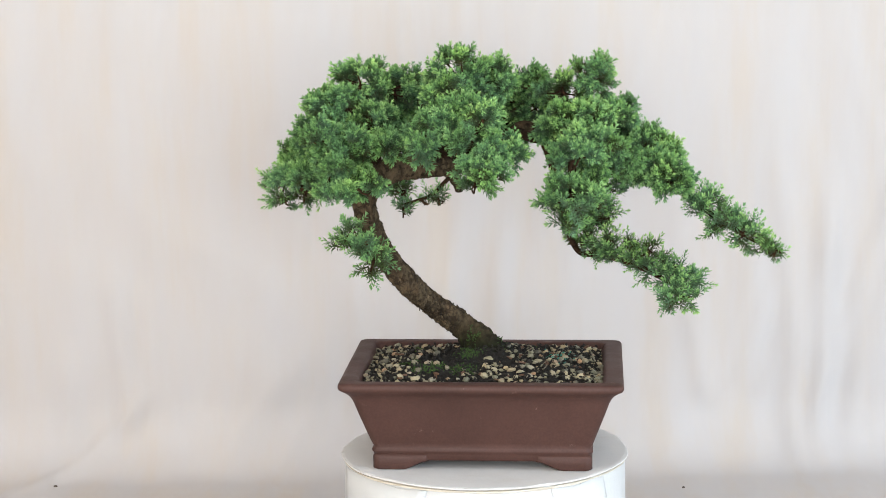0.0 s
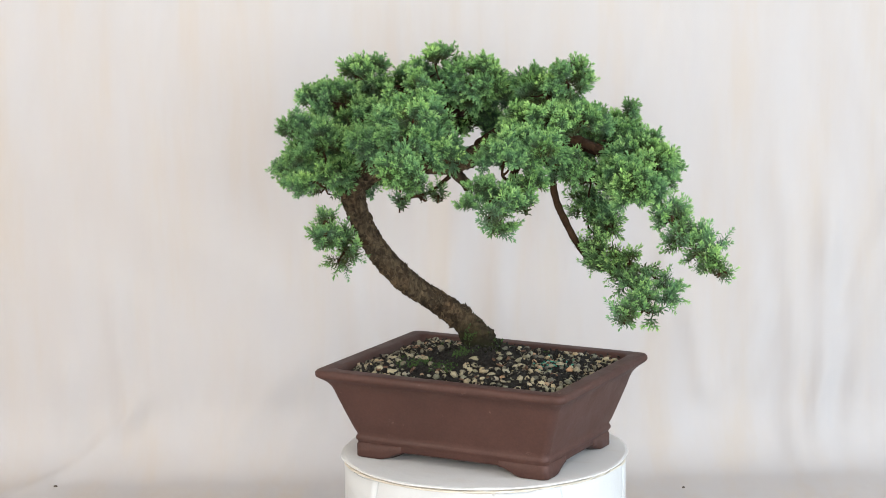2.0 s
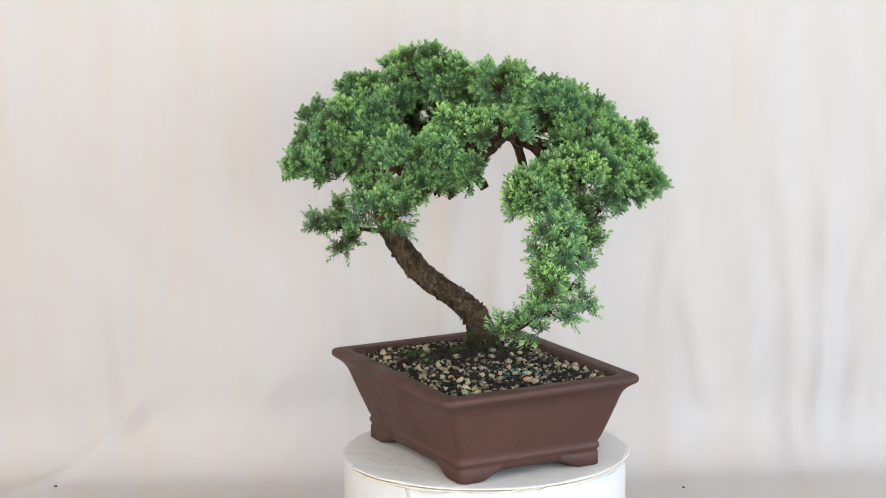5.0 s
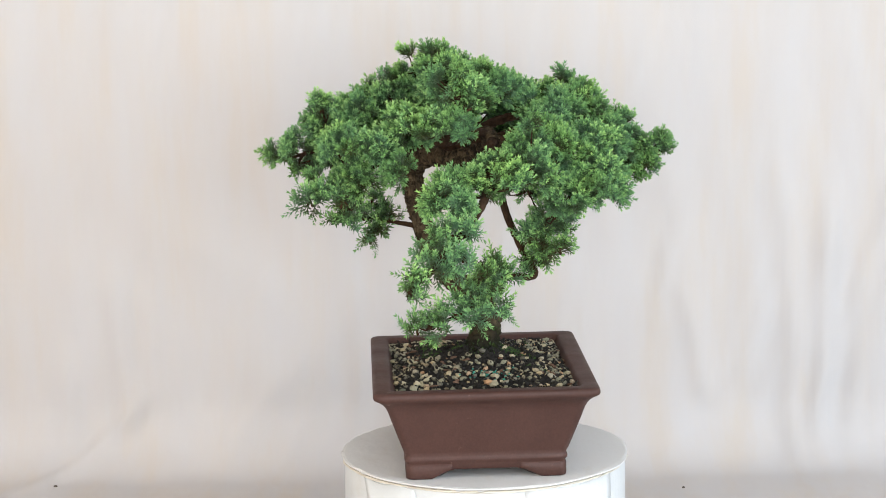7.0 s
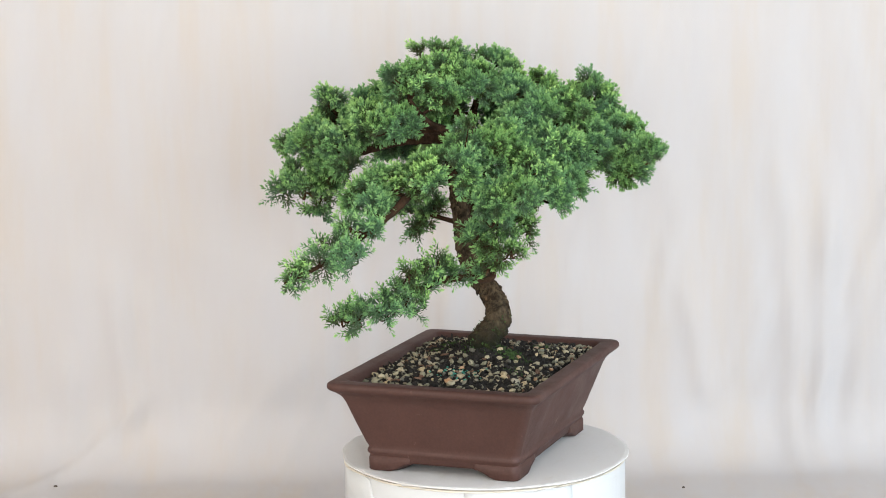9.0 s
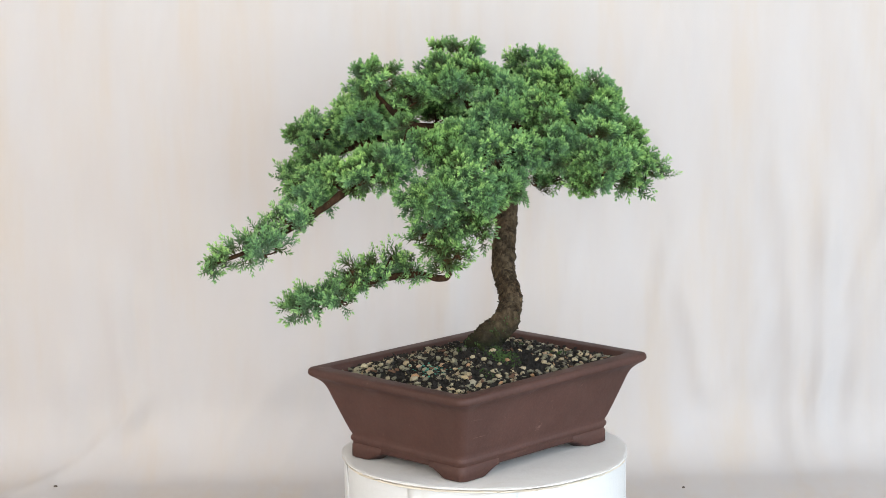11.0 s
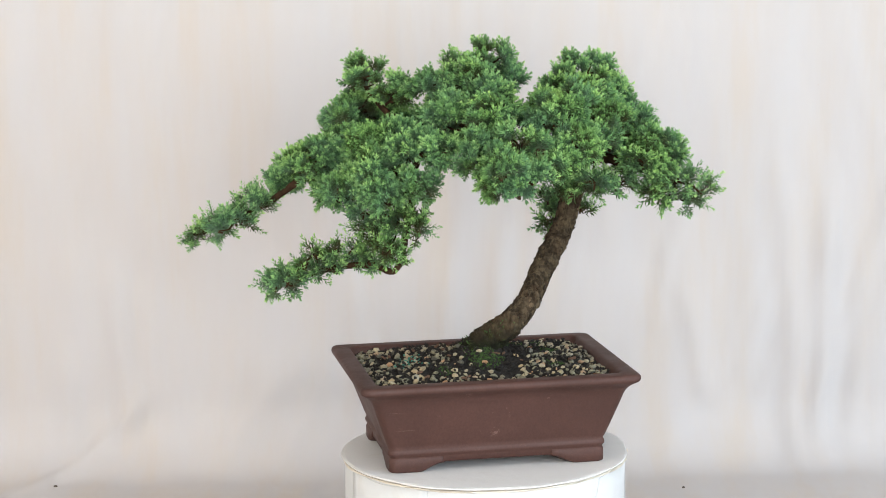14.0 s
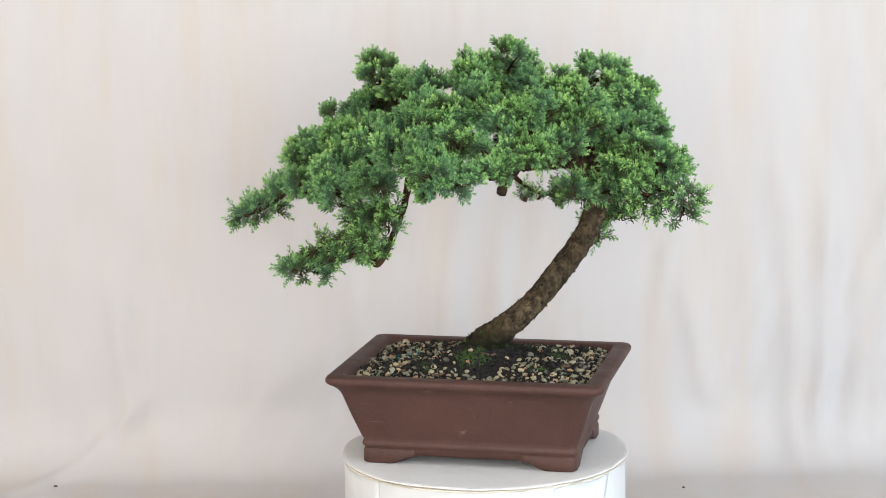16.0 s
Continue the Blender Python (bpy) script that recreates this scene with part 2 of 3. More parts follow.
# ---- the cloth ----
CLOTH_Z = -0.120


def crease(x, s, x0, s0, x1, s1, width, depth):
    """A soft fold along a line in the cloth's own plane."""
    dx, ds = x1 - x0, s1 - s0
    n2 = dx * dx + ds * ds
    t = ((x - x0) * dx + (s - s0) * ds) / n2
    d = ((x - x0) * ds - (s - s0) * dx) / math.sqrt(n2)
    end = max(0.0, min(1.0, (t + 0.15) / 0.3)) * max(0.0, min(1.0, (1.15 - t) / 0.3))
    return 0.85 * depth * end * math.exp(-(d / width) ** 2)


FOLDS = [(-0.500, -0.070, -0.385, 0.070, 0.011, 0.0112), (-0.395, 0.040, -0.410, 0.230, 0.014, 0.0084), (-0.460, 0.000, -0.468, 0.130, 0.012, 0.0074),
         (-0.360, 0.060, -0.375, 0.200, 0.012, 0.0056), (-0.300, 0.000, -0.190, 0.130, 0.018, 0.0056), (-0.250, 0.080, -0.240, 0.220, 0.016, 0.0046),
         (0.385, 0.000, 0.400, 0.280, 0.013, 0.0102), (0.425, 0.020, 0.440, 0.220, 0.012, 0.0074), (0.360, 0.100, 0.345, 0.320, 0.013, 0.0074),
         (0.450, 0.050, 0.475, 0.320, 0.015, 0.0102), (0.200, 0.150, 0.218, 0.250, 0.008, 0.0037), (0.260, 0.070, 0.235, 0.200, 0.010, 0.0046),
         (0.300, 0.090, 0.330, 0.190, 0.010, 0.0046), (-0.545, 0.100, -0.540, 0.500, 0.025, 0.0074)]


def make_cloth():
    front, bend, radius, top = -0.45, 0.31, 0.08, 1.05
    flat, arc = bend - front, radius * math.pi / 2
    nx, ns, half = 320, 260, 1.15
    total = flat + arc + (top - CLOTH_Z - radius)
    vs = []
    for j in range(ns + 1):
        d = total * j / ns
        if d < flat:
            y, z, ny, nz = front + d, CLOTH_Z, 0.0, 1.0
        elif d < flat + arc:
            a = (d - flat) / radius
            y, z, ny, nz = bend + radius * math.sin(a), CLOTH_Z + radius * (1 - math.cos(a)), -math.sin(a), math.cos(a)
        else:
            y, z, ny, nz = bend + radius, CLOTH_Z + radius + d - flat - arc, -1.0, 0.0
        s = d - flat - arc * 0.4
        up = max(0.0, min(1.0, (d - flat + 0.10) / 0.2))
        for i in range(nx + 1):
            x = half * (2 * i / nx - 1)
            h = sum(crease(x, s, *f) for f in FOLDS)
            low = 1.0 - max(0.0, min(0.75, (z - 0.1) / 0.5))
            p = Vector((x * 9.0, s * 2.0, 3.1))
            h += 0.0035 * low * noise.fractal(p, 1.0, 2.0, 3) + 0.004 * noise.noise(Vector((x * 2.5, s * 0.5, 0.4)))
            h += 0.002 * low * (1 - abs(noise.noise(Vector((x * 14 + s * 3, s * 2.4, 9.0)))) * 2)
            w1 = noise.noise(Vector((x * 5 + 2, s * 3, 5.5)))
            h += 0.0036 * max(0.0, 1 - 4.5 * abs(noise.noise(Vector((x * 9 + 1.3 * w1, s * 1.0 + 0.4 * w1, 21.0))))) * (0.35 + 0.65 * low)
            h += 0.0026 * max(0.0, 1 - 4.5 * abs(noise.noise(Vector((x * 17 - s * 3 + w1, s * 1.8 + 0.5 * w1, 33.0))))) * low
            h *= up
            vs.append((x, y + ny * h, z + nz * max(h, 0)))
    fs = [(j * (nx + 1) + i, j * (nx + 1) + i + 1, (j + 1) * (nx + 1) + i + 1, (j + 1) * (nx + 1) + i) for j in range(ns) for i in range(nx)]
    ob = new("backdrop", mesh_of("backdrop", vs, fs, CLOTH, True))
    sol = ob.modifiers.new("thickness", "SOLIDIFY")
    sol.thickness, sol.offset = 0.0012, -1.0
    tagged(ob, "cream muslin cloth backdrop with soft hanging folds", "backdrop", kind="structure")
    return vs


CLOTH_POINTS = make_cloth()


def make_speck(x, y):
    rng = random.Random(int(x * 1000))
    ring = [(0.0022 * math.cos(t) * rng.uniform(0.6, 1.2), 0.0016 * math.sin(t) * rng.uniform(0.6, 1.2)) for t in np.linspace(0, 2 * math.pi, 8)[:-1]]
    vs, fs = loft([[(a, b, 0.0) for a, b in ring], [(a * 0.9, b * 0.9, 0.0009) for a, b in ring], [(a * 0.4, b * 0.4, 0.0016) for a, b in ring]])
    ob = new("debris_crumb", mesh_of("debris_crumb", vs, fs, SPECK))
    ob.location = (x, y, max(p[2] for p in CLOTH_POINTS if abs(p[0] - x) < 0.009 and abs(p[1] - y) < 0.009) + 0.0002)
    tagged(ob, "tiny dark crumb of debris lying on the cloth", "crumb", group="crumbs on the cloth")


make_speck(-0.468, 0.298)
make_speck(0.221, 0.268)


# ---- the turntable ----
def make_turntable():
    base = new("turntable")
    tagged(base, "round white paper-covered turntable under the plant pot", "turntable")
    n = 120
    rng = random.Random(4)

    def ring(r, z, wob=0.0, seed=0.0):
        out = []
        for i in range(n):
            t = 2 * math.pi * i / n
            k = noise.noise(Vector((math.cos(t) * 3, math.sin(t) * 3, seed)))
            k2 = noise.noise(Vector((math.cos(t) * 14, math.sin(t) * 14, seed + 5)))
            out.append(((r + wob * (k + 0.5 * k2)) * math.cos(t), (r + wob * (k + 0.5 * k2)) * math.sin(t), z + wob * 0.35 * k2))
        return out
    vs, fs = loft([ring(0.1335, -0.1190, 0.0004, 1), ring(0.1338, -0.080, 0.0005, 2), ring(0.1338, -0.040, 0.0005, 3), ring(0.1336, -0.012, 0.0004, 4),
                   ring(0.1330, -0.0031, 0.0003, 5)])
    part_mesh("drum", mesh_of("drum", vs, fs, PAPER_SIDE, False), base, "white paper wrapped side with creases")
    vs, fs = loft([ring(0.1352, -0.0022, 0.0022, 7), ring(0.1362, -0.0016, 0.0026, 7), ring(0.1360, -0.0006, 0.0024, 7), ring(0.1335, 0.0, 0.0, 7)])
    part_mesh("top_disc", mesh_of("top_disc", vs, fs, PAPER_TOP), base, "white paper disc with a ragged edge")
    vs, fs = loft([ring(0.1330, -0.0056, 0.0020, 11), ring(0.1352, -0.0046, 0.0030, 12), ring(0.1350, -0.0034, 0.0026, 13), ring(0.1320, -0.0028, 0.0, 13)])
    part_mesh("under_disc", mesh_of("under_disc", vs, fs, CARD), base, "brownish card edge under the paper")
    # overlapping paper strips on the side
    for a0, wdeg, lift in ((10, 44, 0.0003), (128, 30, 0.0004), (196, 54, 0.0003), (300, 28, 0.0004)):
        rows = []
        m = 12
        for k, z in enumerate((-0.116, -0.070, -0.025, -0.0045)):
            rows.append([])
            for i in range(m + 1):
                t = radians(a0 + wdeg * i / m + 2.0 * math.sin(k * 1.7 + a0))
                r = 0.1340 + lift * (0.4 + 0.6 * (i / m) ** 3) + 0.0003 * noise.noise(Vector((t * 9, z * 60, a0)))
                rows[-1].append((r * math.cos(t), r * math.sin(t), z - 0.0012 * (1 + math.sin(a0 + i * 0.7))))
        inner = [[(x * 0.9950, y * 0.9950, z) for x, y, z in row] for row in rows]
        nv = (m + 1) * 4
        v = [p for row in rows for p in row] + [p for row in inner for p in row]
        f = []
        for k in range(3):
            for i in range(m):
                a, b2, c, d = k * (m + 1) + i, k * (m + 1) + i + 1, (k + 1) * (m + 1) + i + 1, (k + 1) * (m + 1) + i
                f += [(a, b2, c, d), (nv + d, nv + c, nv + b2, nv + a)]
        for i in range(m):
            f += [(i, nv + i, nv + i + 1, i + 1), (3 * (m + 1) + i, 3 * (m + 1) + i + 1, nv + 3 * (m + 1) + i + 1, nv + 3 * (m + 1) + i)]
        for k in range(3):
            a, d = k * (m + 1), (k + 1) * (m + 1)
            f += [(a, d, nv + d, nv + a), (a + m, nv + a + m, nv + d + m, d + m)]
        part_mesh("paper_strip", mesh_of("paper_strip", v, f, PAPER_SIDE, True), base)
    return base


TURNTABLE = make_turntable()

# ---- the pot ----
POT_L, POT_W, POT_H = 0.260, 0.204, 0.0845
PX, PY = 0.0017, -0.0044
SKEW = 0.017


def make_pot():
    pot = new("plant_pot")
    tagged(pot, "rectangular unglazed brown clay bonsai pot on four feet", "plant pot")

    def ring(off, z, r, wav=0.0006):
        out = []
        for x, y in rounded_ring(POT_L - 2 * off, POT_W - 2 * off, r, 8):
            k = noise.noise(Vector((x * 14, y * 14, z * 20)))
            out.append((PX + x + wav * k, PY + y - SKEW * x + wav * k, z + wav * 0.8 * noise.noise(Vector((x * 10, y * 10, 3)))))
        return out
    prof = [(0.0500, 0.0087, 0.0086), (0.0330, 0.0082, 0.0065), (0.0300, 0.0095, 0.0065), (0.0296, 0.0144, 0.0072), (0.0290, 0.0159, 0.0072), (0.0280, 0.0171, 0.0072),
            (0.0278, 0.0190, 0.0072), (0.0284, 0.0206, 0.0072), (0.0290, 0.0221, 0.0079), (0.0271, 0.0267, 0.0072), (0.0238, 0.0360, 0.0072), (0.0198, 0.0473, 0.0076),
            (0.0158, 0.0586, 0.0082), (0.0132, 0.0663, 0.0086), (0.0110, 0.0709, 0.0090), (0.0084, 0.0742, 0.0094), (0.0054, 0.0768, 0.0096), (0.0024, 0.0788, 0.0096),
            (0.0007, 0.0802, 0.0095), (0.0000, 0.0820, 0.0095), (0.0002, 0.0846, 0.0095), (0.0013, 0.0862, 0.0092), (0.0045, 0.0869, 0.0086), (0.0130, 0.0870, 0.0074),
            (0.0152, 0.0867, 0.0072), (0.0168, 0.0857, 0.0061), (0.0178, 0.0833, 0.0058), (0.0250, 0.0720, 0.0050), (0.0400, 0.0257, 0.0043), (0.0500, 0.0185, 0.0040)]
    vs, fs = loft([ring(*p) for p in prof])
    part_mesh("body", mesh_of("body", vs, fs, CLAY, True), pot)
    # four corner feet with a curved shoulder
    outline = rounded_ring(POT_L - 2 * 0.0288, POT_W - 2 * 0.0288, 0.0072, 10)
    inner = rounded_ring(POT_L - 2 * 0.0400, POT_W - 2 * 0.0400, 0.004, 10)
    for k in range(4):
        co, ci = outline[k * 11:(k + 1) * 11], inner[k * 11:(k + 1) * 11]
        sx, sy = ((1, 1), (-1, 1), (-1, -1), (1, -1))[k]
        cols = []
        first_x = k in (1, 3)          # the arc starts on a long side there
        for side in (0, 1):
            arm = []
            along_x = first_x if side == 0 else not first_x
            o, i2 = (co[0], ci[0]) if side == 0 else (co[-1], ci[-1])
            for s in np.linspace(0, 1, 12):
                dist = s * (0.042 if along_x else 0.034)
                flat = 0.020 if along_x else 0.014
                reach = 0.042 if along_x else 0.034
                u = max(0.0, (dist - flat) / (reach - flat))
                z = 0.0078 * (u * u * (3 - 2 * u)) ** 0.8
                dx, dy = (-sx * dist, 0) if along_x else (0, -sy * dist)
                arm.append(((o[0] + dx, o[1] + dy), (i2[0] + dx, i2[1] + dy), z))
            cols.append(arm)
        path = list(reversed(cols[0])) + [(a, b, 0.0) for a, b in zip(co[1:-1], ci[1:-1])] + cols[1]
        v, f = [], []
        for (ox, oy), (ix, iy), z in path:
            cx, cy = ox * 0.985, oy * 0.985
            co_y, ou_y, in_y = PY + cy - SKEW * cx, PY + oy - SKEW * ox, PY + iy - SKEW * ix
            v += [(PX + cx, co_y, 0.0150), (PX + ox, ou_y, 0.0118), (PX + ox, ou_y, z + 0.0012), (PX + cx, co_y, z + 0.0003), (PX + ix, in_y, z + 0.0003), (PX + ix, in_y, 0.0150)]
        for c in range(len(path) - 1):
            for q in range(6):
                a, b = c * 6 + q, c * 6 + (q + 1) % 6
                f.append((a, b, b + 6, a + 6))
        e = (len(path) - 1) * 6
        f += [tuple(reversed(range(6))), tuple(range(e, e + 6))]
        part_mesh("foot", mesh_of("foot", v, f, CLAY, True), pot)
    return pot


POT = make_pot()


# ---- soil, stones and moss ----
SL, SW = POT_L - 0.037, POT_W - 0.037


def soil_height(x, y):
    """Height of the soil at a place in the pot."""
    u, w = (x - PX) / (SL / 2), (y - PY) / (SW / 2)
    edge = max(abs(u), abs(w))
    rise = max(0.0, 1 - edge ** 2.2)
    trunk = math.exp(-((x - 0.004) ** 2 + (y - 0.000) ** 2) / 0.00075)
    return 0.0785 + 0.0135 * rise + 0.013 * trunk + 0.0016 * noise.noise(Vector((x * 45, y * 45, 1)))


def make_soil():
    soil = new("soil_bed")
    tagged(soil, "dark potting soil bed with loose stones and moss", "soil")
    nx, ny = 150, 116
    vs = []
    for j in range(ny + 1):
        for i in range(nx + 1):
            u, w = SL * (i / nx - 0.5), SW * (j / ny - 0.5)
            cu, cw = max(0.0, abs(u) - (SL / 2 - 0.012)), max(0.0, abs(w) - (SW / 2 - 0.012))
            pull = min(1.0, max(cu, cw) / max(1e-6, math.hypot(cu, cw)))
            u, w = u - math.copysign(cu * (1 - pull), u), w - math.copysign(cw * (1 - pull), w)
            x, y = PX + u, PY + w - SKEW * u
            z = soil_height(x, y) + 0.0030 * noise.fractal(Vector((x * 260, y * 260, 0)), 0.9, 2.0, 4)
            vs.append((x, y, z))
    fs = [(j * (nx + 1) + i, j * (nx + 1) + i + 1, (j + 1) * (nx + 1) + i + 1, (j + 1) * (nx + 1) + i) for j in range(ny) for i in range(nx)]
    n = len(vs)
    border = [i for i in range(nx + 1)] + [(j * (nx + 1) + nx) for j in range(1, ny + 1)] + [ny * (nx + 1) + i for i in range(nx - 1, -1, -1)] + [j * (nx + 1) for j in range(ny - 1, 0, -1)]
    vs += [(vs[b][0], vs[b][1], 0.0735) for b in border]
    m = len(border)
    fs += [(border[(i + 1) % m], border[i], n + i, n + (i + 1) % m) for i in range(m)]
    part_mesh("earth", mesh_of("earth", vs, fs, SOIL, True), soil)
    return soil


SOIL_BED = make_soil()


def stone_shape(seed):
    """A faceted pebble of unit size."""
    bm = bmesh.new()
    bmesh.ops.create_icosphere(bm, subdivisions=1, radius=0.5)
    rng = random.Random(seed)
    sx, sy, sz = rng.uniform(0.85, 1.2), rng.uniform(0.55, 0.9), rng.uniform(0.40, 0.75)
    for v in bm.verts:
        k = 1 + 0.45 * noise.noise(v.co * 2.1 + Vector((seed * 3.7, 0, 0))) + rng.uniform(-0.11, 0.11)
        v.co = Vector((v.co.x * sx * k, v.co.y * sy * k, v.co.z * sz * k))
    vs = [tuple(v.co) for v in bm.verts]
    fs = [tuple(v.index for v in f.verts) for f in bm.faces]
    bm.free()
    return vs, fs


STONES = [stone_shape(s) for s in range(9)]


def scatter_stones():
    rng = random.Random(21)
    meshes = [mesh_of("pebble", v, f, PEBBLE) for k, (v, f) in enumerate(STONES)]
    taken = defaultdict(list)

    def free(x, y, r):
        cx, cy = int(x // 0.012), int(y // 0.012)
        for a in range(cx - 1, cx + 2):
            for b in range(cy - 1, cy + 2):
                for px, py, pr in taken[(a, b)]:
                    if (px - x) ** 2 + (py - y) ** 2 < (0.80 * (pr + r)) ** 2:
                        return False
        return True

    def want(x, y):
        """How stony the place is: bare dark soil round the trunk and towards one side."""
        u, w = (x - PX) / (SL / 2), (y - PY) / (SW / 2)
        bare = 1.1 * math.exp(-((u + 0.12) ** 2 / 0.10 + (w - 0.05) ** 2 / 0.35)) + 0.55 * math.exp(-((u + 0.45) ** 2 / 0.06 + (w + 0.35) ** 2 / 0.12))
        rim = max(0.0, max(abs(u), abs(w)) - 0.72) * 1.2
        patch = 0.9 * noise.noise(Vector((x * 38, y * 38, 7)))
        return max(0.02, min(1.0, 0.40 + patch - bare + rim))
    singles, joined_v, joined_f = 0, [], []
    for phase, tries, lo, hi in ((0, 4200, 0.0052, 0.0094), (1, 2600, 0.0022, 0.0044)):
        for _ in range(tries):
            x, y = PX + rng.uniform(-0.5, 0.5) * (SL - 0.004), PY + rng.uniform(-0.5, 0.5) * (SW - 0.004)
            size = rng.uniform(lo, hi)
            if rng.random() > want(x, y) or not free(x, y, size / 2):
                continue
            taken[(int(x // 0.012), int(y // 0.012))].append((x, y, size / 2))
            z = soil_height(x, y) + size * rng.uniform(0.12, 0.34)
            m = Matrix.LocRotScale((x, y, z), Euler((rng.uniform(-0.5, 0.5), rng.uniform(-0.5, 0.5), rng.uniform(0, 6.28))), (size, size, size))
            k = rng.randrange(len(STONES))
            if phase == 0 and singles < 300:
                ob = part_mesh("pebble", meshes[k], SOIL_BED)
                ob.matrix_basis = m
                singles += 1
            else:
                n = len(joined_v)
                joined_v += [tuple(m @ Vector(v)) for v in STONES[k][0]]
                joined_f += [tuple(n + i for i in f) for f in STONES[k][1]]
    crumb_v, crumb_f = [], []
    for _ in range(2600):
        x, y = PX + rng.uniform(-0.5, 0.5) * (SL - 0.006), PY + rng.uniform(-0.5, 0.5) * (SW - 0.006)
        size = rng.uniform(0.0012, 0.0042)
        z = soil_height(x, y) + size * 0.3 + 0.0006 + (rng.uniform(0.0, 0.0035) if rng.random() < 0.34 else 0.0)
        m = Matrix.LocRotScale((x, y, z), Euler((rng.uniform(-1, 1), rng.uniform(-1, 1), rng.uniform(0, 6.28))), (size * rng.uniform(0.8, 1.8), size, size))
        k, n = rng.randrange(len(STONES)), len(crumb_v)
        crumb_v += [tuple(m @ Vector(v)) for v in STONES[k][0]]
        crumb_f += [tuple(n + i for i in f) for f in STONES[k][1]]
    tagged(part_mesh("soil_crumble", mesh_of("soil_crumble", crumb_v, crumb_f, SOIL), SOIL_BED, "dark crumbs of damp soil"), kind="stuff")
    tagged(part_mesh("fine_gravel", mesh_of("fine_gravel", joined_v, joined_f, PEBBLE), SOIL_BED, "small mixed grit between the stones"), kind="stuff")


def scatter_bits():
    """Moss tufts, bark chips and a patch of teal feed grains."""
    rng = random.Random(8)
    for cx, cy, r, count in ((-0.050, -0.045, 0.016, 420), (-0.018, -0.052, 0.013, 260), (-0.068, -0.020, 0.010, 120), (0.005, 0.030, 0.017, 420), (-0.012, -0.018, 0.014, 240),
                             (-0.060, 0.040, 0.010, 130), (0.045, 0.045, 0.009, 90)):
        v, f = [], []
        for _ in range(count):
            a, q = rng.uniform(0, 6.28), r * math.sqrt(rng.random()) * rng.uniform(0.6, 1.2)
            x, y = cx + q * math.cos(a), cy + q * math.sin(a)
            z = soil_height(x, y) + 0.0012
            h, wd, b = rng.uniform(0.0006, 0.0022), rng.uniform(0.0006, 0.0013), rng.uniform(0, 6.28)
            lx, ly = rng.uniform(-1, 1) * h * 0.6, rng.uniform(-1, 1) * h * 0.6
            n = len(v)
            v += [(x + wd * math.cos(b + k * 2.09), y + wd * math.sin(b + k * 2.09), z) for k in range(3)] + [(x + lx, y + ly, z + h)]
            f += [(n, n + 1, n + 3), (n + 1, n + 2, n + 3), (n + 2, n, n + 3)]
        tagged(part_mesh("moss_tuft", mesh_of("moss_tuft", v, f, MOSS), SOIL_BED, "low patch of bright green moss"), kind="stuff")
    v, f = [], []
    for _ in range(46):
        x, y, s = rng.gauss(0.072, 0.008), rng.gauss(0.0, 0.011), rng.uniform(0.0016, 0.0030)
        m = Matrix.LocRotScale((x, y, soil_height(x, y) + s * 0.4 + 0.002), Euler((0, 0, rng.uniform(0, 6))), (s, s, s))
        n, k = len(v), rng.randrange(9)
        v += [tuple(m @ Vector(p)) for p in STONES[k][0]]
        f += [tuple(n + i for i in q) for q in STONES[k][1]]
    tagged(part_mesh("feed_grains", mesh_of("feed_grains", v, f, TEAL), SOIL_BED, "scatter of teal green feed grains"), kind="stuff")
    for _ in range(34):
        x, y = PX + rng.uniform(-0.46, 0.46) * SL, PY + rng.uniform(-0.46, 0.46) * SW
        l, w, h = rng.uniform(0.004, 0.011), rng.uniform(0.0018, 0.0035), rng.uniform(0.0008, 0.0016)
        v, f = loft([[(-l / 2, -w * 0.3, 0), (-l / 3, -w / 2, 0), (l / 3, -w * 0.4, 0), (l / 2, 0, 0), (l / 4, w / 2, 0), (-l / 3, w * 0.4, 0)],
                     [(-l / 2.2, -w * 0.2, h), (-l / 3, -w / 2.4, h * 1.3), (l / 3, -w * 0.3, h), (l / 2.3, 0, h * 0.8), (l / 4, w / 2.4, h), (-l / 3, w * 0.3, h * 1.2)]])
        ob = part_mesh("bark_chip", mesh_of("bark_chip", v, f, CHIP), SOIL_BED)
        ob.matrix_basis = pose(x, y, soil_height(x, y) + 0.0022, rng.uniform(-18, 18), rng.uniform(-18, 18), rng.uniform(0, 360))


# ---- the juniper ----
TREE = tagged(new("juniper_bonsai"), "green juniper bonsai with a leaning gnarled brown trunk", "bonsai tree")
TRUNK_LINE = [(0.010, -0.002, 0.080, 0.0195), (0.006, -0.002, 0.095, 0.0165), (-0.0095, 0.0025, 0.1095, 0.0130), (-0.0265, 0.0068, 0.1236, 0.0114), (-0.0437, -0.0040, 0.1388, 0.0100),
              (-0.0616, -0.0285, 0.160, 0.0100), (-0.0762, -0.0422, 0.180, 0.0100), (-0.0890, -0.0500, 0.200, 0.0092), (-0.0992, -0.0565, 0.225, 0.0093), (-0.1040, -0.0605, 0.245, 0.0098),
              (-0.1010, -0.0600, 0.259, 0.0110), (-0.0910, -0.0540, 0.270, 0.0112)]
MAIN = [(-0.092, -0.055, 0.268, 0.0112), (-0.074, -0.044, 0.277, 0.0112), (-0.048, -0.028, 0.277, 0.0108), (-0.018, -0.010, 0.278, 0.0098), (0.012, 0.000, 0.291, 0.0076),
        (0.040, 0.003, 0.307, 0.0062), (0.066, 0.008, 0.301, 0.0050)]
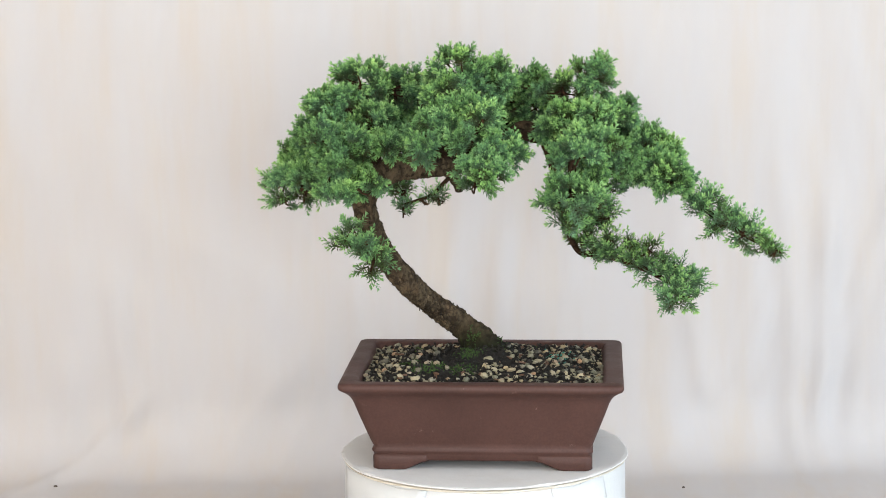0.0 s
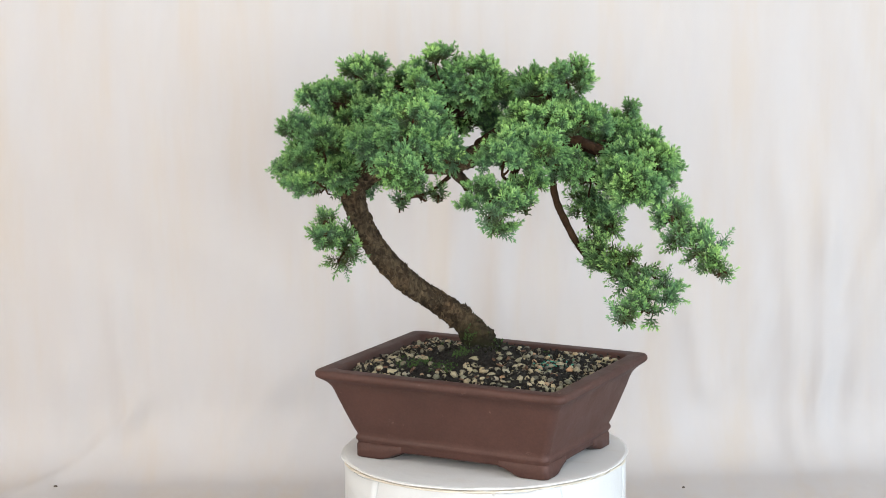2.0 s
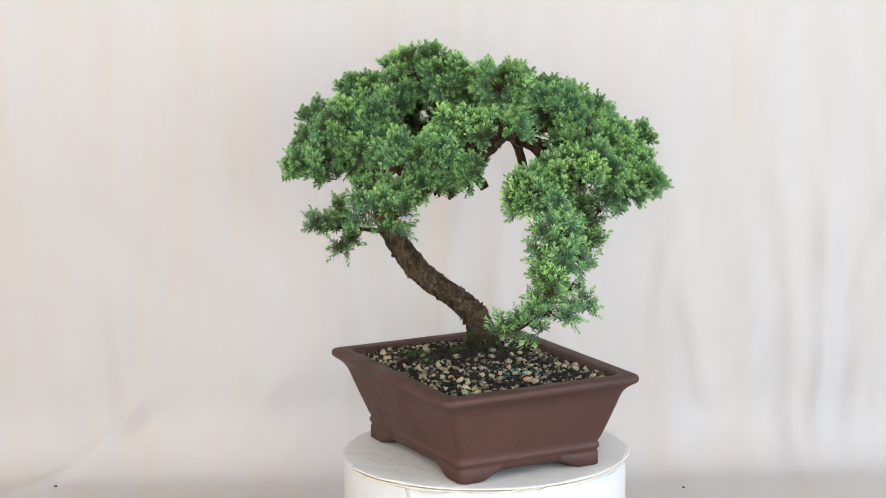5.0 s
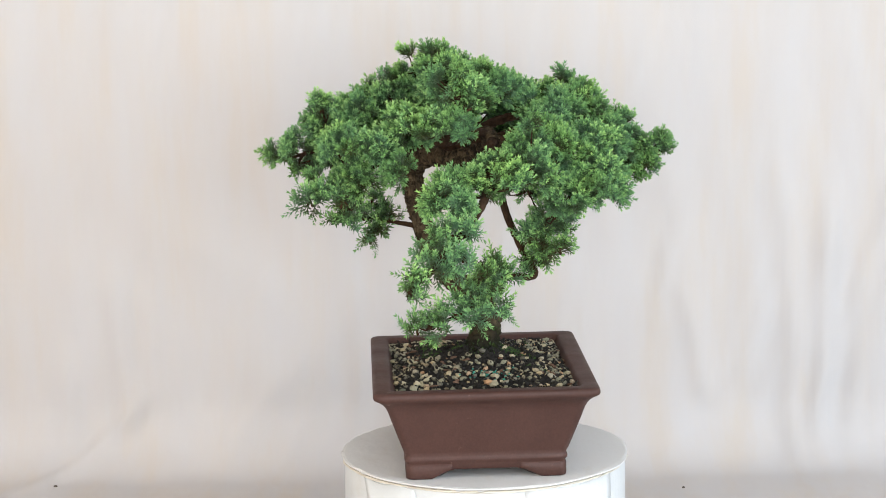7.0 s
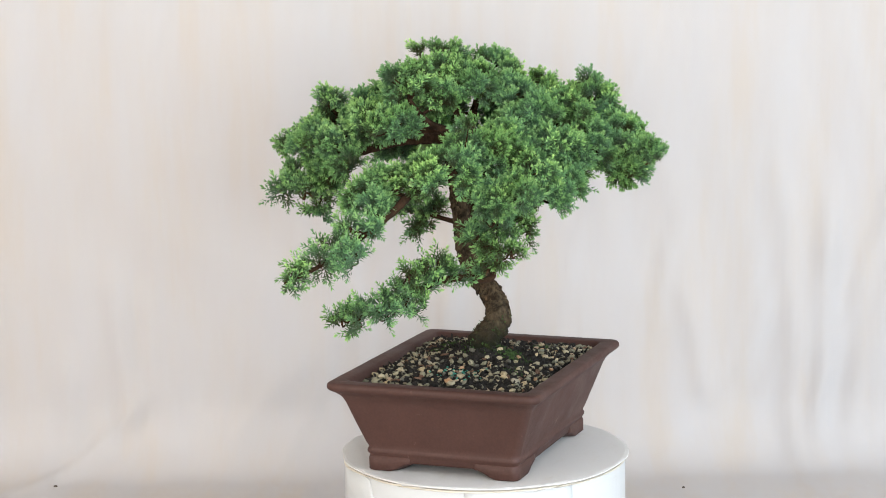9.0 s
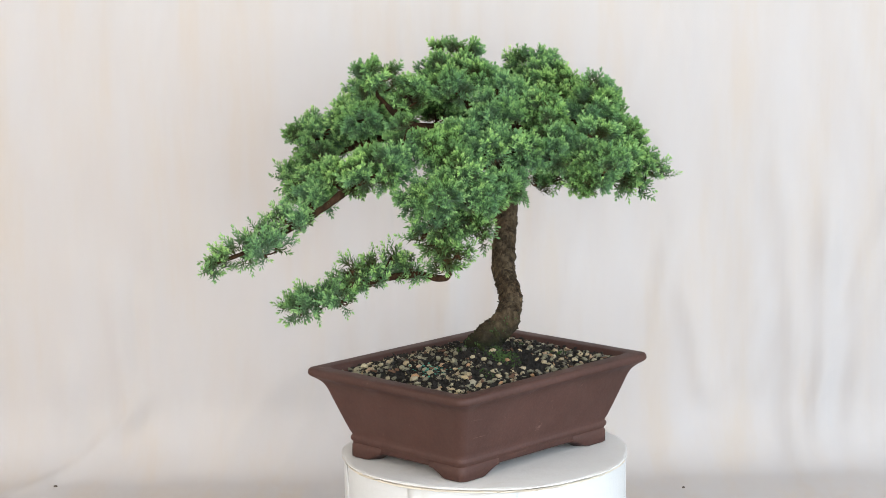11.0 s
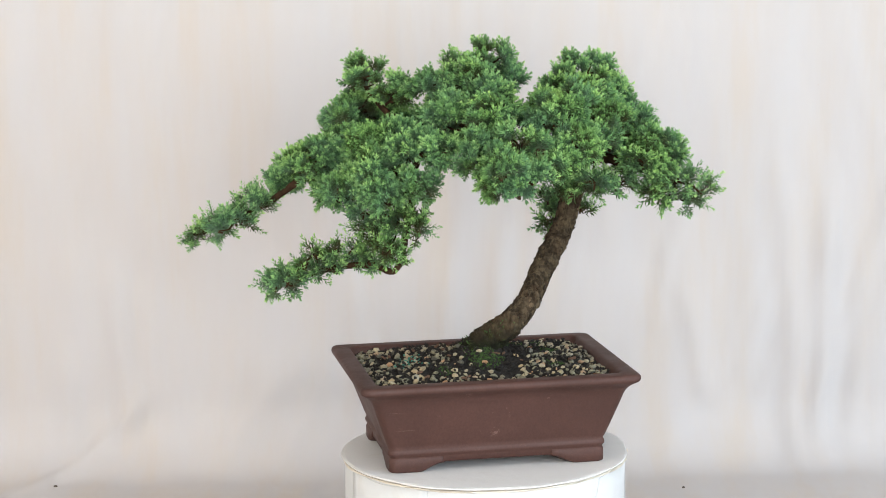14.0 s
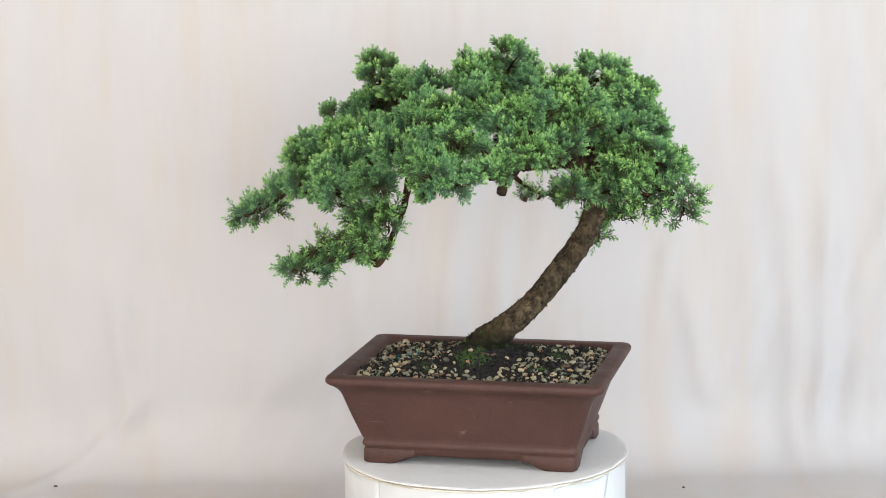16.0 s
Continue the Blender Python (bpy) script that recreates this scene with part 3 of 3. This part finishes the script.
BOUGHS = {
    "left": [(-0.097, -0.058, 0.258, 0.006), (-0.120, -0.032, 0.272, 0.005), (-0.150, 0.010, 0.266, 0.004), (-0.178, 0.040, 0.256, 0.0026)],
    "apex": [(-0.092, -0.055, 0.268, 0.006), (-0.096, -0.045, 0.300, 0.0045), (-0.102, -0.036, 0.335, 0.0024)],
    "front": [(-0.035, -0.020, 0.286, 0.006), (-0.020, -0.060, 0.300, 0.0048), (-0.005, -0.110, 0.300, 0.0036), (0.006, -0.165, 0.288, 0.002)],
    "crown": [(-0.030, -0.016, 0.287, 0.005), (-0.022, -0.030, 0.318, 0.004), (-0.015, -0.042, 0.345, 0.002)],
    "front_right": [(0.030, 0.001, 0.303, 0.0056), (0.060, -0.050, 0.302, 0.0044), (0.085, -0.100, 0.288, 0.0034), (0.085, -0.132, 0.264, 0.002)],
    "upper_right": [(0.045, 0.004, 0.306, 0.004), (0.080, -0.020, 0.320, 0.003), (0.102, -0.033, 0.345, 0.0018)],
    "long": [(0.060, 0.007, 0.302, 0.0050), (0.100, 0.000, 0.300, 0.0044), (0.140, -0.004, 0.283, 0.0038), (0.172, -0.012, 0.262, 0.0032), (0.200, -0.032, 0.240, 0.0027),
             (0.240, -0.061, 0.216, 0.0020), (0.270, -0.081, 0.205, 0.0010)],
    "drooping": [(0.056, 0.006, 0.303, 0.0042), (0.066, 0.011, 0.270, 0.0034), (0.070, 0.016, 0.240, 0.0031), (0.080, 0.030, 0.206, 0.0031), (0.091, 0.040, 0.184, 0.0030),
                 (0.108, 0.014, 0.186, 0.0032), (0.140, -0.008, 0.181, 0.0026), (0.172, -0.030, 0.168, 0.0020), (0.186, -0.058, 0.159, 0.0010)],
    "back_right": [(0.050, 0.005, 0.304, 0.005), (0.076, 0.050, 0.290, 0.0042), (0.105, 0.080, 0.272, 0.0034), (0.136, 0.078, 0.260, 0.002)],
    "back": [(0.000, -0.004, 0.292, 0.0055), (0.008, 0.050, 0.306, 0.0046), (0.012, 0.100, 0.294, 0.0036), (0.012, 0.156, 0.282, 0.002)],
    "back_left": [(-0.052, -0.030, 0.284, 0.0055), (-0.050, 0.030, 0.312, 0.0044), (-0.056, 0.080, 0.312, 0.0034), (-0.062, 0.112, 0.300, 0.002)],
    "hanging": [(-0.030, -0.006, 0.262, 0.0020), (-0.045, -0.015, 0.248, 0.0016), (-0.060, -0.024, 0.243, 0.0013), (-0.072, -0.031, 0.241, 0.0009)],
    "low": [(-0.087, -0.046, 0.200, 0.003), (-0.095, -0.075, 0.206, 0.0022), (-0.102, -0.108, 0.210, 0.0013)],
}
PADS = {
    "apex": [(-0.105, -0.030, 0.351, 0.023), (-0.130, -0.055, 0.334, 0.025), (-0.115, -0.095, 0.300, 0.025), (-0.092, -0.060, 0.320, 0.016), (-0.148, -0.020, 0.308, 0.023),
             (-0.110, -0.075, 0.268, 0.020), (-0.078, -0.086, 0.302, 0.018), (-0.080, 0.000, 0.344, 0.021), (-0.100, 0.030, 0.332, 0.021), (-0.135, -0.030, 0.285, 0.020),
             (-0.158, -0.074, 0.264, 0.013), (-0.148, -0.083, 0.270, 0.016), (-0.174, -0.058, 0.270, 0.013), (-0.138, -0.104, 0.314, 0.015),
             (-0.122, -0.122, 0.268, 0.011), (-0.125, -0.118, 0.286, 0.014), (-0.110, -0.140, 0.266, 0.009), (-0.088, -0.130, 0.276, 0.009), (-0.130, -0.016, 0.337, 0.016)],
    "left": [(-0.130, 0.018, 0.309, 0.022), (-0.168, 0.028, 0.281, 0.021), (-0.192, 0.045, 0.252, 0.020), (-0.145, 0.045, 0.279, 0.020), (-0.100, 0.020, 0.255, 0.018),
             (-0.078, 0.000, 0.249, 0.015), (-0.110, -0.022, 0.246, 0.010), (-0.170, 0.005, 0.272, 0.017), (-0.192, 0.036, 0.238, 0.016), (-0.172, 0.032, 0.242, 0.014), (-0.158, 0.044, 0.253, 0.016), (-0.124, 0.032, 0.255, 0.016), (-0.158, 0.044, 0.297, 0.015), (-0.158, 0.062, 0.266, 0.013), (-0.096, 0.050, 0.260, 0.012)],
    "front": [(0.009, -0.176, 0.293, 0.018), (0.000, -0.147, 0.310, 0.022), (-0.028, -0.114, 0.324, 0.023), (0.020, -0.132, 0.303, 0.021), (-0.016, -0.086, 0.338, 0.023),
              (0.004, -0.163, 0.280, 0.016), (-0.042, -0.090, 0.314, 0.018), (0.004, -0.110, 0.322, 0.018),
             (0.010, -0.148, 0.332, 0.013),
             (0.012, -0.190, 0.290, 0.008), (-0.040, -0.146, 0.307, 0.014)],
    "crown": [(-0.020, -0.048, 0.362, 0.022), (0.010, -0.034, 0.351, 0.023), (-0.036, -0.028, 0.350, 0.013), (0.048, 0.008, 0.350, 0.016), (0.000, 0.030, 0.342, 0.019), (0.008, 0.002, 0.352, 0.015)],
    "front_right": [(0.090, -0.134, 0.298, 0.022), (0.083, -0.140, 0.266, 0.020), (0.104, -0.105, 0.304, 0.021), (0.102, -0.114, 0.276, 0.015), (0.100, -0.070, 0.320, 0.022),
                    (0.070, -0.072, 0.314, 0.018), (0.128, -0.082, 0.286, 0.015), (0.078, -0.128, 0.252, 0.013), (0.082, -0.131, 0.240, 0.011),
             (0.090, -0.160, 0.258, 0.013), (0.108, -0.132, 0.257, 0.011)],
    "upper_right": [(0.120, -0.040, 0.322, 0.021), (0.104, -0.033, 0.355, 0.020), (0.076, -0.020, 0.344, 0.021)],
    "long": [(0.124, 0.034, 0.306, 0.022), (0.155, 0.030, 0.288, 0.021), (0.158, -0.030, 0.270, 0.021), (0.172, -0.044, 0.266, 0.017), (0.150, -0.004, 0.285, 0.021),
             (0.170, 0.018, 0.281, 0.018), (0.185, -0.030, 0.262, 0.011), (0.205, -0.044, 0.240, 0.016), (0.224, -0.052, 0.227, 0.017), (0.240, -0.062, 0.219, 0.014),
             (0.256, -0.073, 0.211, 0.010), (0.267, -0.079, 0.206, 0.006),
             (0.243, -0.032, 0.217, 0.008), (0.228, -0.034, 0.228, 0.009), (0.208, -0.028, 0.242, 0.009)],
    "drooping": [(0.088, 0.052, 0.232, 0.013), (0.098, 0.034, 0.262, 0.016), (0.124, -0.002, 0.190, 0.008), (0.146, -0.012, 0.184, 0.012),
                 (0.165, -0.024, 0.178, 0.015), (0.183, -0.032, 0.169, 0.015), (0.179, -0.060, 0.160, 0.012), (0.194, -0.020, 0.166, 0.011), (0.100, 0.052, 0.238, 0.016), (0.120, 0.056, 0.243, 0.015), (0.074, 0.062, 0.236, 0.009), (0.072, 0.070, 0.224, 0.013), (0.108, 0.046, 0.216, 0.010),
                 (0.185, 0.000, 0.172, 0.011), (0.192, -0.046, 0.161, 0.012), (0.175, -0.071, 0.157, 0.009), (0.170, -0.004, 0.184, 0.008), (0.100, 0.050, 0.203, 0.006), (0.115, 0.035, 0.225, 0.010), (0.100, 0.062, 0.211, 0.010),
             (0.120, 0.000, 0.203, 0.006), (0.140, -0.006, 0.199, 0.006), (0.156, -0.015, 0.194, 0.008), (0.092, 0.039, 0.197, 0.010), (0.110, 0.013, 0.192, 0.008)],
    "back_right": [(0.110, 0.058, 0.297, 0.022), (0.114, 0.085, 0.279, 0.020), (0.144, 0.066, 0.262, 0.020), (0.114, 0.100, 0.262, 0.018), (0.084, 0.084, 0.300, 0.022),
                   (0.084, 0.104, 0.270, 0.018), (0.086, 0.052, 0.312, 0.015), (0.060, 0.100, 0.298, 0.019),
             (0.149, 0.091, 0.267, 0.013)],
    "back": [(0.045, 0.060, 0.327, 0.022), (0.010, 0.085, 0.327, 0.022), (0.020, 0.110, 0.308, 0.021), (0.032, 0.118, 0.290, 0.015), (0.012, 0.140, 0.291, 0.020),
             (0.012, 0.163, 0.289, 0.015), (-0.006, 0.130, 0.306, 0.019), (0.018, 0.140, 0.276, 0.014), (-0.010, 0.145, 0.276, 0.016), (-0.030, 0.135, 0.283, 0.016), (-0.050, 0.125, 0.288, 0.016), (0.014, 0.152, 0.272, 0.013)],
    "back_left": [(-0.045, 0.098, 0.325, 0.021), (-0.060, 0.120, 0.301, 0.020), (-0.070, 0.085, 0.332, 0.021), (-0.050, 0.044, 0.332, 0.015), (-0.090, 0.090, 0.300, 0.020),
                  (-0.100, 0.060, 0.318, 0.020)],
    "hanging": [(-0.071, -0.031, 0.238, 0.005), (-0.054, -0.019, 0.243, 0.004), (-0.040, -0.012, 0.244, 0.004)],
    "low": [(-0.100, -0.090, 0.215, 0.009), (-0.101, -0.112, 0.214, 0.009), (-0.091, -0.098, 0.202, 0.009), (-0.118, -0.088, 0.217, 0.009), (-0.100, -0.125, 0.216, 0.008), (-0.112, -0.100, 0.228, 0.007), (-0.095, -0.104, 0.191, 0.007)],
}


def shoot_into(rng, v, f, age, start, way, length, whorls, spread=1.0, grow=1.0):
    """Adds one shoot: a green stem set with whorls of short awl-shaped needles, closing to a blunt tip."""
    m = way.to_track_quat("Z", "Y").to_matrix()
    i = len(v)
    for k in range(4):
        a = 2 * math.pi * k / 4
        v.append(start + m @ Vector((0.0006 * math.cos(a), 0.0006 * math.sin(a), 0.0)))
        age.append(0.0)
    v.append(start + way * length)
    age.append(0.4)
    f += [(i, i + 1, i + 4), (i + 1, i + 2, i + 4), (i + 2, i + 3, i + 4), (i + 3, i, i + 4)]
    for w in range(whorls + 1):
        t = w / whorls
        z = length * (0.08 + 0.92 * t)
        last = w == whorls
        for k in range(4 if last else 3):
            a = w * 1.05 + k * (1.571 if last else 2.0944) + rng.uniform(-0.3, 0.3)
            lean = radians(rng.uniform(10, 30)) if last else radians((58 - 22 * t) * spread + rng.uniform(-11, 11))
            ln = grow * rng.uniform(0.0033, 0.0046) * (1.0 - 0.34 * t * t)
            wd = 0.00082 * rng.uniform(0.85, 1.25) * (0.8 if spread > 1 else 1.0)
            d = m @ Vector((math.sin(lean) * math.cos(a), math.sin(lean) * math.sin(a), math.cos(lean)))
            s = m @ Vector((-math.sin(a), math.cos(a), 0))
            b = start + m @ Vector((0.0005 * math.cos(a), 0.0005 * math.sin(a), z))
            i = len(v)
            hump = d.cross(s) * 0.0004
            v += [b, b + d * ln * 0.45 + s * wd + hump, b + d * ln, b + d * ln * 0.45 - s * wd + hump]
            f.append((i, i + 1, i + 2, i + 3))
            g = max(0.0, min(1.0, 1.15 * t * t + 0.10 * t))
            age += [g * 0.6, g * 0.85, min(1.0, g + 0.12), g * 0.85]


def sprig_shape(seed, open_growth):
    """A juniper sprig along +z, forked like a hand: corner points, faces and the age of each corner (1 at the young
    tip).
    """
    rng = random.Random(seed)
    v, f, age = [], [], []
    spread, grow = (1.15, 1.34) if open_growth else (1.02, 1.26)
    shoot_into(rng, v, f, age, Vector((0, 0, 0)), Vector((0, 0, 1)), 0.0175 if open_growth else 0.0150, 7, spread, grow)
    a = rng.uniform(0, 6.28)
    forks = ((0.0042, 0.0085), (0.0066, 0.0068), (0.0026, 0.0078))
    for z, ln in forks[:1 + seed % 2 if open_growth else 2 + seed % 2]:
        a += rng.uniform(1.7, 2.5)
        lean = radians(rng.uniform(30, 52) if open_growth else rng.uniform(26, 40))
        shoot_into(rng, v, f, age, Vector((0, 0, z)), Vector((math.sin(lean) * math.cos(a), math.sin(lean) * math.sin(a), math.cos(lean))), ln, 5, spread, grow)
    return np.array([tuple(p) for p in v]), f, np.array(age)


SPRIGS = [sprig_shape(s, False) for s in range(8)]
OPEN_SPRIGS = [sprig_shape(s, True) for s in range(20, 26)]


def limb_points(rows, step=0.006):
    return [Vector(p[:3]) for p in spline(rows, step)]


def make_pad(rng, c, r, limb, others, loose, done):
    """One cushion of shoots round c, hung on the limb by twigs."""
    c = Vector(c)
    verts, faces, ages, count = [], [], [], 0
    area = 4 * math.pi * r * r
    number = int(area / (8.5e-4 if loose else 6.6e-4)) + (3 if loose else 3)
    tw_v, tw_f = [], []
    near = min(limb + done, key=lambda p: (p - c).length)
    done.append(c)
    out = Vector((c.x, c.y, 0))
    out = out.normalized() if out.length > 0.02 else Vector((0, 0, 0))
    shapes = OPEN_SPRIGS if loose else SPRIGS
    ends = []
    for i in range(number):
        z = 1 - 2 * (i + rng.random()) / number
        a = i * 2.39996 + rng.uniform(-0.5, 0.5)
        q = math.sqrt(max(0.0, 1 - z * z))
        n = Vector((q * math.cos(a), q * math.sin(a), z))
        if n.z < -0.45 and rng.random() < 0.6:
            continue
        bulge = noise.noise((c + n * r) * 62.0)
        if bulge < -0.30 and rng.random() < 0.7:
            continue
        lump = 0.84 + 0.55 * bulge + rng.uniform(-0.14, 0.20)
        p = c + Vector((n.x, n.y, n.z * 0.82)) * r * lump
        if any((p - o).length < ro * 0.66 for o, ro in others):
            continue
        # one tuft: fingers fanned from one root, mostly reaching up
        rise = 0.55 if n.z > -0.2 else 0.10
        d = (n * 0.72 + Vector((0, 0, rise)) + out * 0.22 + Vector((rng.gauss(0, 0.18), rng.gauss(0, 0.18), rng.gauss(0, 0.12)))).normalized()
        side = d.orthogonal().normalized()
        root = p - d * 0.0125
        # random growth tint, times a lighter colour for up-facing tufts imitating top light
        fresh_lit = rng.uniform(0.55, 1.10) * (0.82 + 0.18 * max(0.0, min(1.0, n.z + 0.5)))
        fingers = rng.randint(2, 4) if loose else rng.randint(4, 7)
        for k in range(fingers):
            tilt = 0.0 if k == 0 else radians(rng.uniform(20, 62) if loose else rng.uniform(18, 52))
            e = Matrix.Rotation(k * 2.4 + rng.uniform(-0.4, 0.4), 3, d) @ (d * math.cos(tilt) + side * math.sin(tilt))
            e = (e + Vector((0, 0, 0.12 if loose else 0.22))).normalized()
            s = rng.uniform(0.85, 1.25) if loose else rng.uniform(0.88, 1.26) - 0.10 * tilt
            m = e.to_track_quat("Z", "Y").to_matrix() @ Matrix.Rotation(rng.uniform(0, 6.28), 3, "Z")
            base = root + e * 0.003
            sv, sf, sa = shapes[rng.randrange(len(shapes))]
            verts.append(sv @ (np.array(m).T * s) + np.array(base))
            faces += [tuple(count + q for q in q2) for q2 in sf]
            ages.append(np.minimum(1.0, sa * fresh_lit * rng.uniform(0.85, 1.15)))
            count += len(sv)
            ends.append(base)
    if not verts:
        return
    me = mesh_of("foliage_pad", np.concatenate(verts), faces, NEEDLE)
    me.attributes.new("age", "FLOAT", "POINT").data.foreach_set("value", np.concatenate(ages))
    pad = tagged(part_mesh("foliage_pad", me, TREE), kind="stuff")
    # twigs: one from the limb to the pad, then forks to some of the shoots
    mid = (near + c) / 2 + Vector((rng.gauss(0, 0.004), rng.gauss(0, 0.004), -0.004))
    runs = [[(*near, 0.0010), (*mid, 0.0008), (*c, 0.0006)] if loose else [(*near, 0.0016), (*mid, 0.0013), (*c, 0.0009)]]
    for e in rng.sample(ends, min(len(ends), max(4, len(ends) // 9) if loose else max(6, len(ends) // 7))):
        start = c if loose or rng.random() < 0.7 else mid
        runs.append([(*start, 0.0010), (*((start + e) / 2 + Vector((0, 0, -0.002 + rng.gauss(0, 0.002)))), 0.0008), (*e, 0.0005)])
    for run in runs:
        v, f, _ = tube(run, 0.006, 5, 0.15, 300)
        k = len(tw_v)
        tw_v += v
        tw_f += [tuple(k + i for i in q2) for q2 in f]
    tagged(part_mesh("twig_spray", mesh_of("twig_spray", tw_v, tw_f, TWIG, True), pad), kind="stuff")


def make_tree():
    part_mesh("trunk", tube_mesh("trunk", TRUNK_LINE, 0.0010, 48, 0.23, 150, BARK, 0.130), TREE, "grey-brown flaking trunk, mossy at its foot")
    part_mesh("branch", tube_mesh("branch", MAIN, 0.0012, 36, 0.24, 150, BARK), TREE)
    part_mesh("stub", tube_mesh("stub", [(-0.034, -0.016, 0.276, 0.0066), (-0.028, -0.002, 0.266, 0.0054), (-0.023, 0.011, 0.254, 0.0046), (-0.022, 0.0150, 0.248, 0.0044)], 0.0014, 20, 0.20, 160, BARK), TREE,
              "sawn-off branch stub")
    flake_rng = random.Random(77)
    fv, ff = [], []
    for line, count in ((TRUNK_LINE[3:], 1400), (MAIN, 600)):
        pts = spline(line, 0.001)
        for _ in range(count):
            k = flake_rng.randrange(1, len(pts) - 1)
            d = Vector(pts[k + 1][:3]) - Vector(pts[k - 1][:3])
            d.normalize()
            u = d.orthogonal().normalized()
            n = Matrix.Rotation(flake_rng.uniform(0, 6.28), 3, d) @ u
            d = Matrix.Rotation(flake_rng.gauss(0, 0.55), 3, n) @ d
            w = d.cross(n)
            o = Vector(pts[k][:3]) + n * pts[k][3] * flake_rng.uniform(0.98, 1.10)
            ln, wd, lift = flake_rng.uniform(0.0016, 0.0046), flake_rng.uniform(0.0009, 0.0026), flake_rng.gauss(0.0, 0.0010)
            ring = []
            for q in range(6):
                a = q * math.pi / 3 + flake_rng.uniform(-0.25, 0.25)
                along = math.cos(a) * ln * flake_rng.uniform(0.7, 1.2)
                ring.append(o + d * along + w * math.sin(a) * wd + n * lift * (along / ln))
            b = len(fv)
            fv += ring + [p - n * 0.0013 for p in ring]
            ff += [tuple(range(b, b + 6))] + [(b + q, b + 6 + q, b + 6 + (q + 1) % 6, b + (q + 1) % 6) for q in range(6)]
    me = mesh_of("flaking_bark", fv, ff, BARK)
    tagged(part_mesh("flaking_bark", me, TREE, "loose dry bark flakes"), kind="stuff")
    foot = spline(TRUNK_LINE[:4], 0.001)
    mv, mf = [], []
    for _ in range(620):
        q = foot[int(len(foot) * flake_rng.random() ** 1.3)]
        a = flake_rng.gauss(-0.9, 1.3)
        n = Vector((math.cos(a), math.sin(a), flake_rng.uniform(-0.2, 0.6))).normalized()
        if noise.noise((Vector(q[:3]) + n * q[3]) * 70) < -0.05:
            continue
        o, e = Vector(q[:3]) + n * q[3] * 1.06, n.orthogonal().normalized()
        g = n.cross(e)
        h, wd = flake_rng.uniform(0.0008, 0.0026), flake_rng.uniform(0.0006, 0.0014)
        b = len(mv)
        mv += [o + (e * math.cos(k * 2.09) + g * math.sin(k * 2.09)) * wd for k in range(3)] + [o + n * h + Vector((0, 0, 0.6 * h))]
        mf += [(b, b + 1, b + 3), (b + 1, b + 2, b + 3), (b + 2, b, b + 3)]
    tagged(part_mesh("moss_coat", mesh_of("moss_coat", mv, mf, MOSS), TREE, "patchy green moss on the trunk foot"), kind="stuff")
    for rows in BOUGHS.values():
        part_mesh("branch", tube_mesh("branch", rows, 0.0022, 14, 0.18, 220, TWIG), TREE)
    rng = random.Random(33)
    flat = [(Vector(p[:3]), p[3]) for group in PADS.values() for p in group]
    for key, pads in PADS.items():
        limb = limb_points(BOUGHS[key])[2:]
        done = []
        for p in sorted(pads, key=lambda q: min((Vector(q[:3]) - w).length for w in limb)):
            make_pad(rng, p[:3], p[3] * 1.10, limb, [o for o in flat if (o[0] - Vector(p[:3])).length > 1e-6 and (o[0] - Vector(p[:3])).length < 0.07], key in ("drooping", "low", "hanging") or p[0] > 0.195 or (p[2] < 0.262 and key in ("front_right", "back_right", "left")), done)


make_tree()
scatter_stones()
scatter_bits()


# ---- motion of the turntable and all that stands on it ----
def motions():
    rows = [(float(t), pose(0, 0, 0, 0, 0, -(4.284 + 11.778 * t))) for t in range(17)]
    for thing in (TURNTABLE, POT, SOIL_BED, TREE):
        walk(thing, rows)


motions()
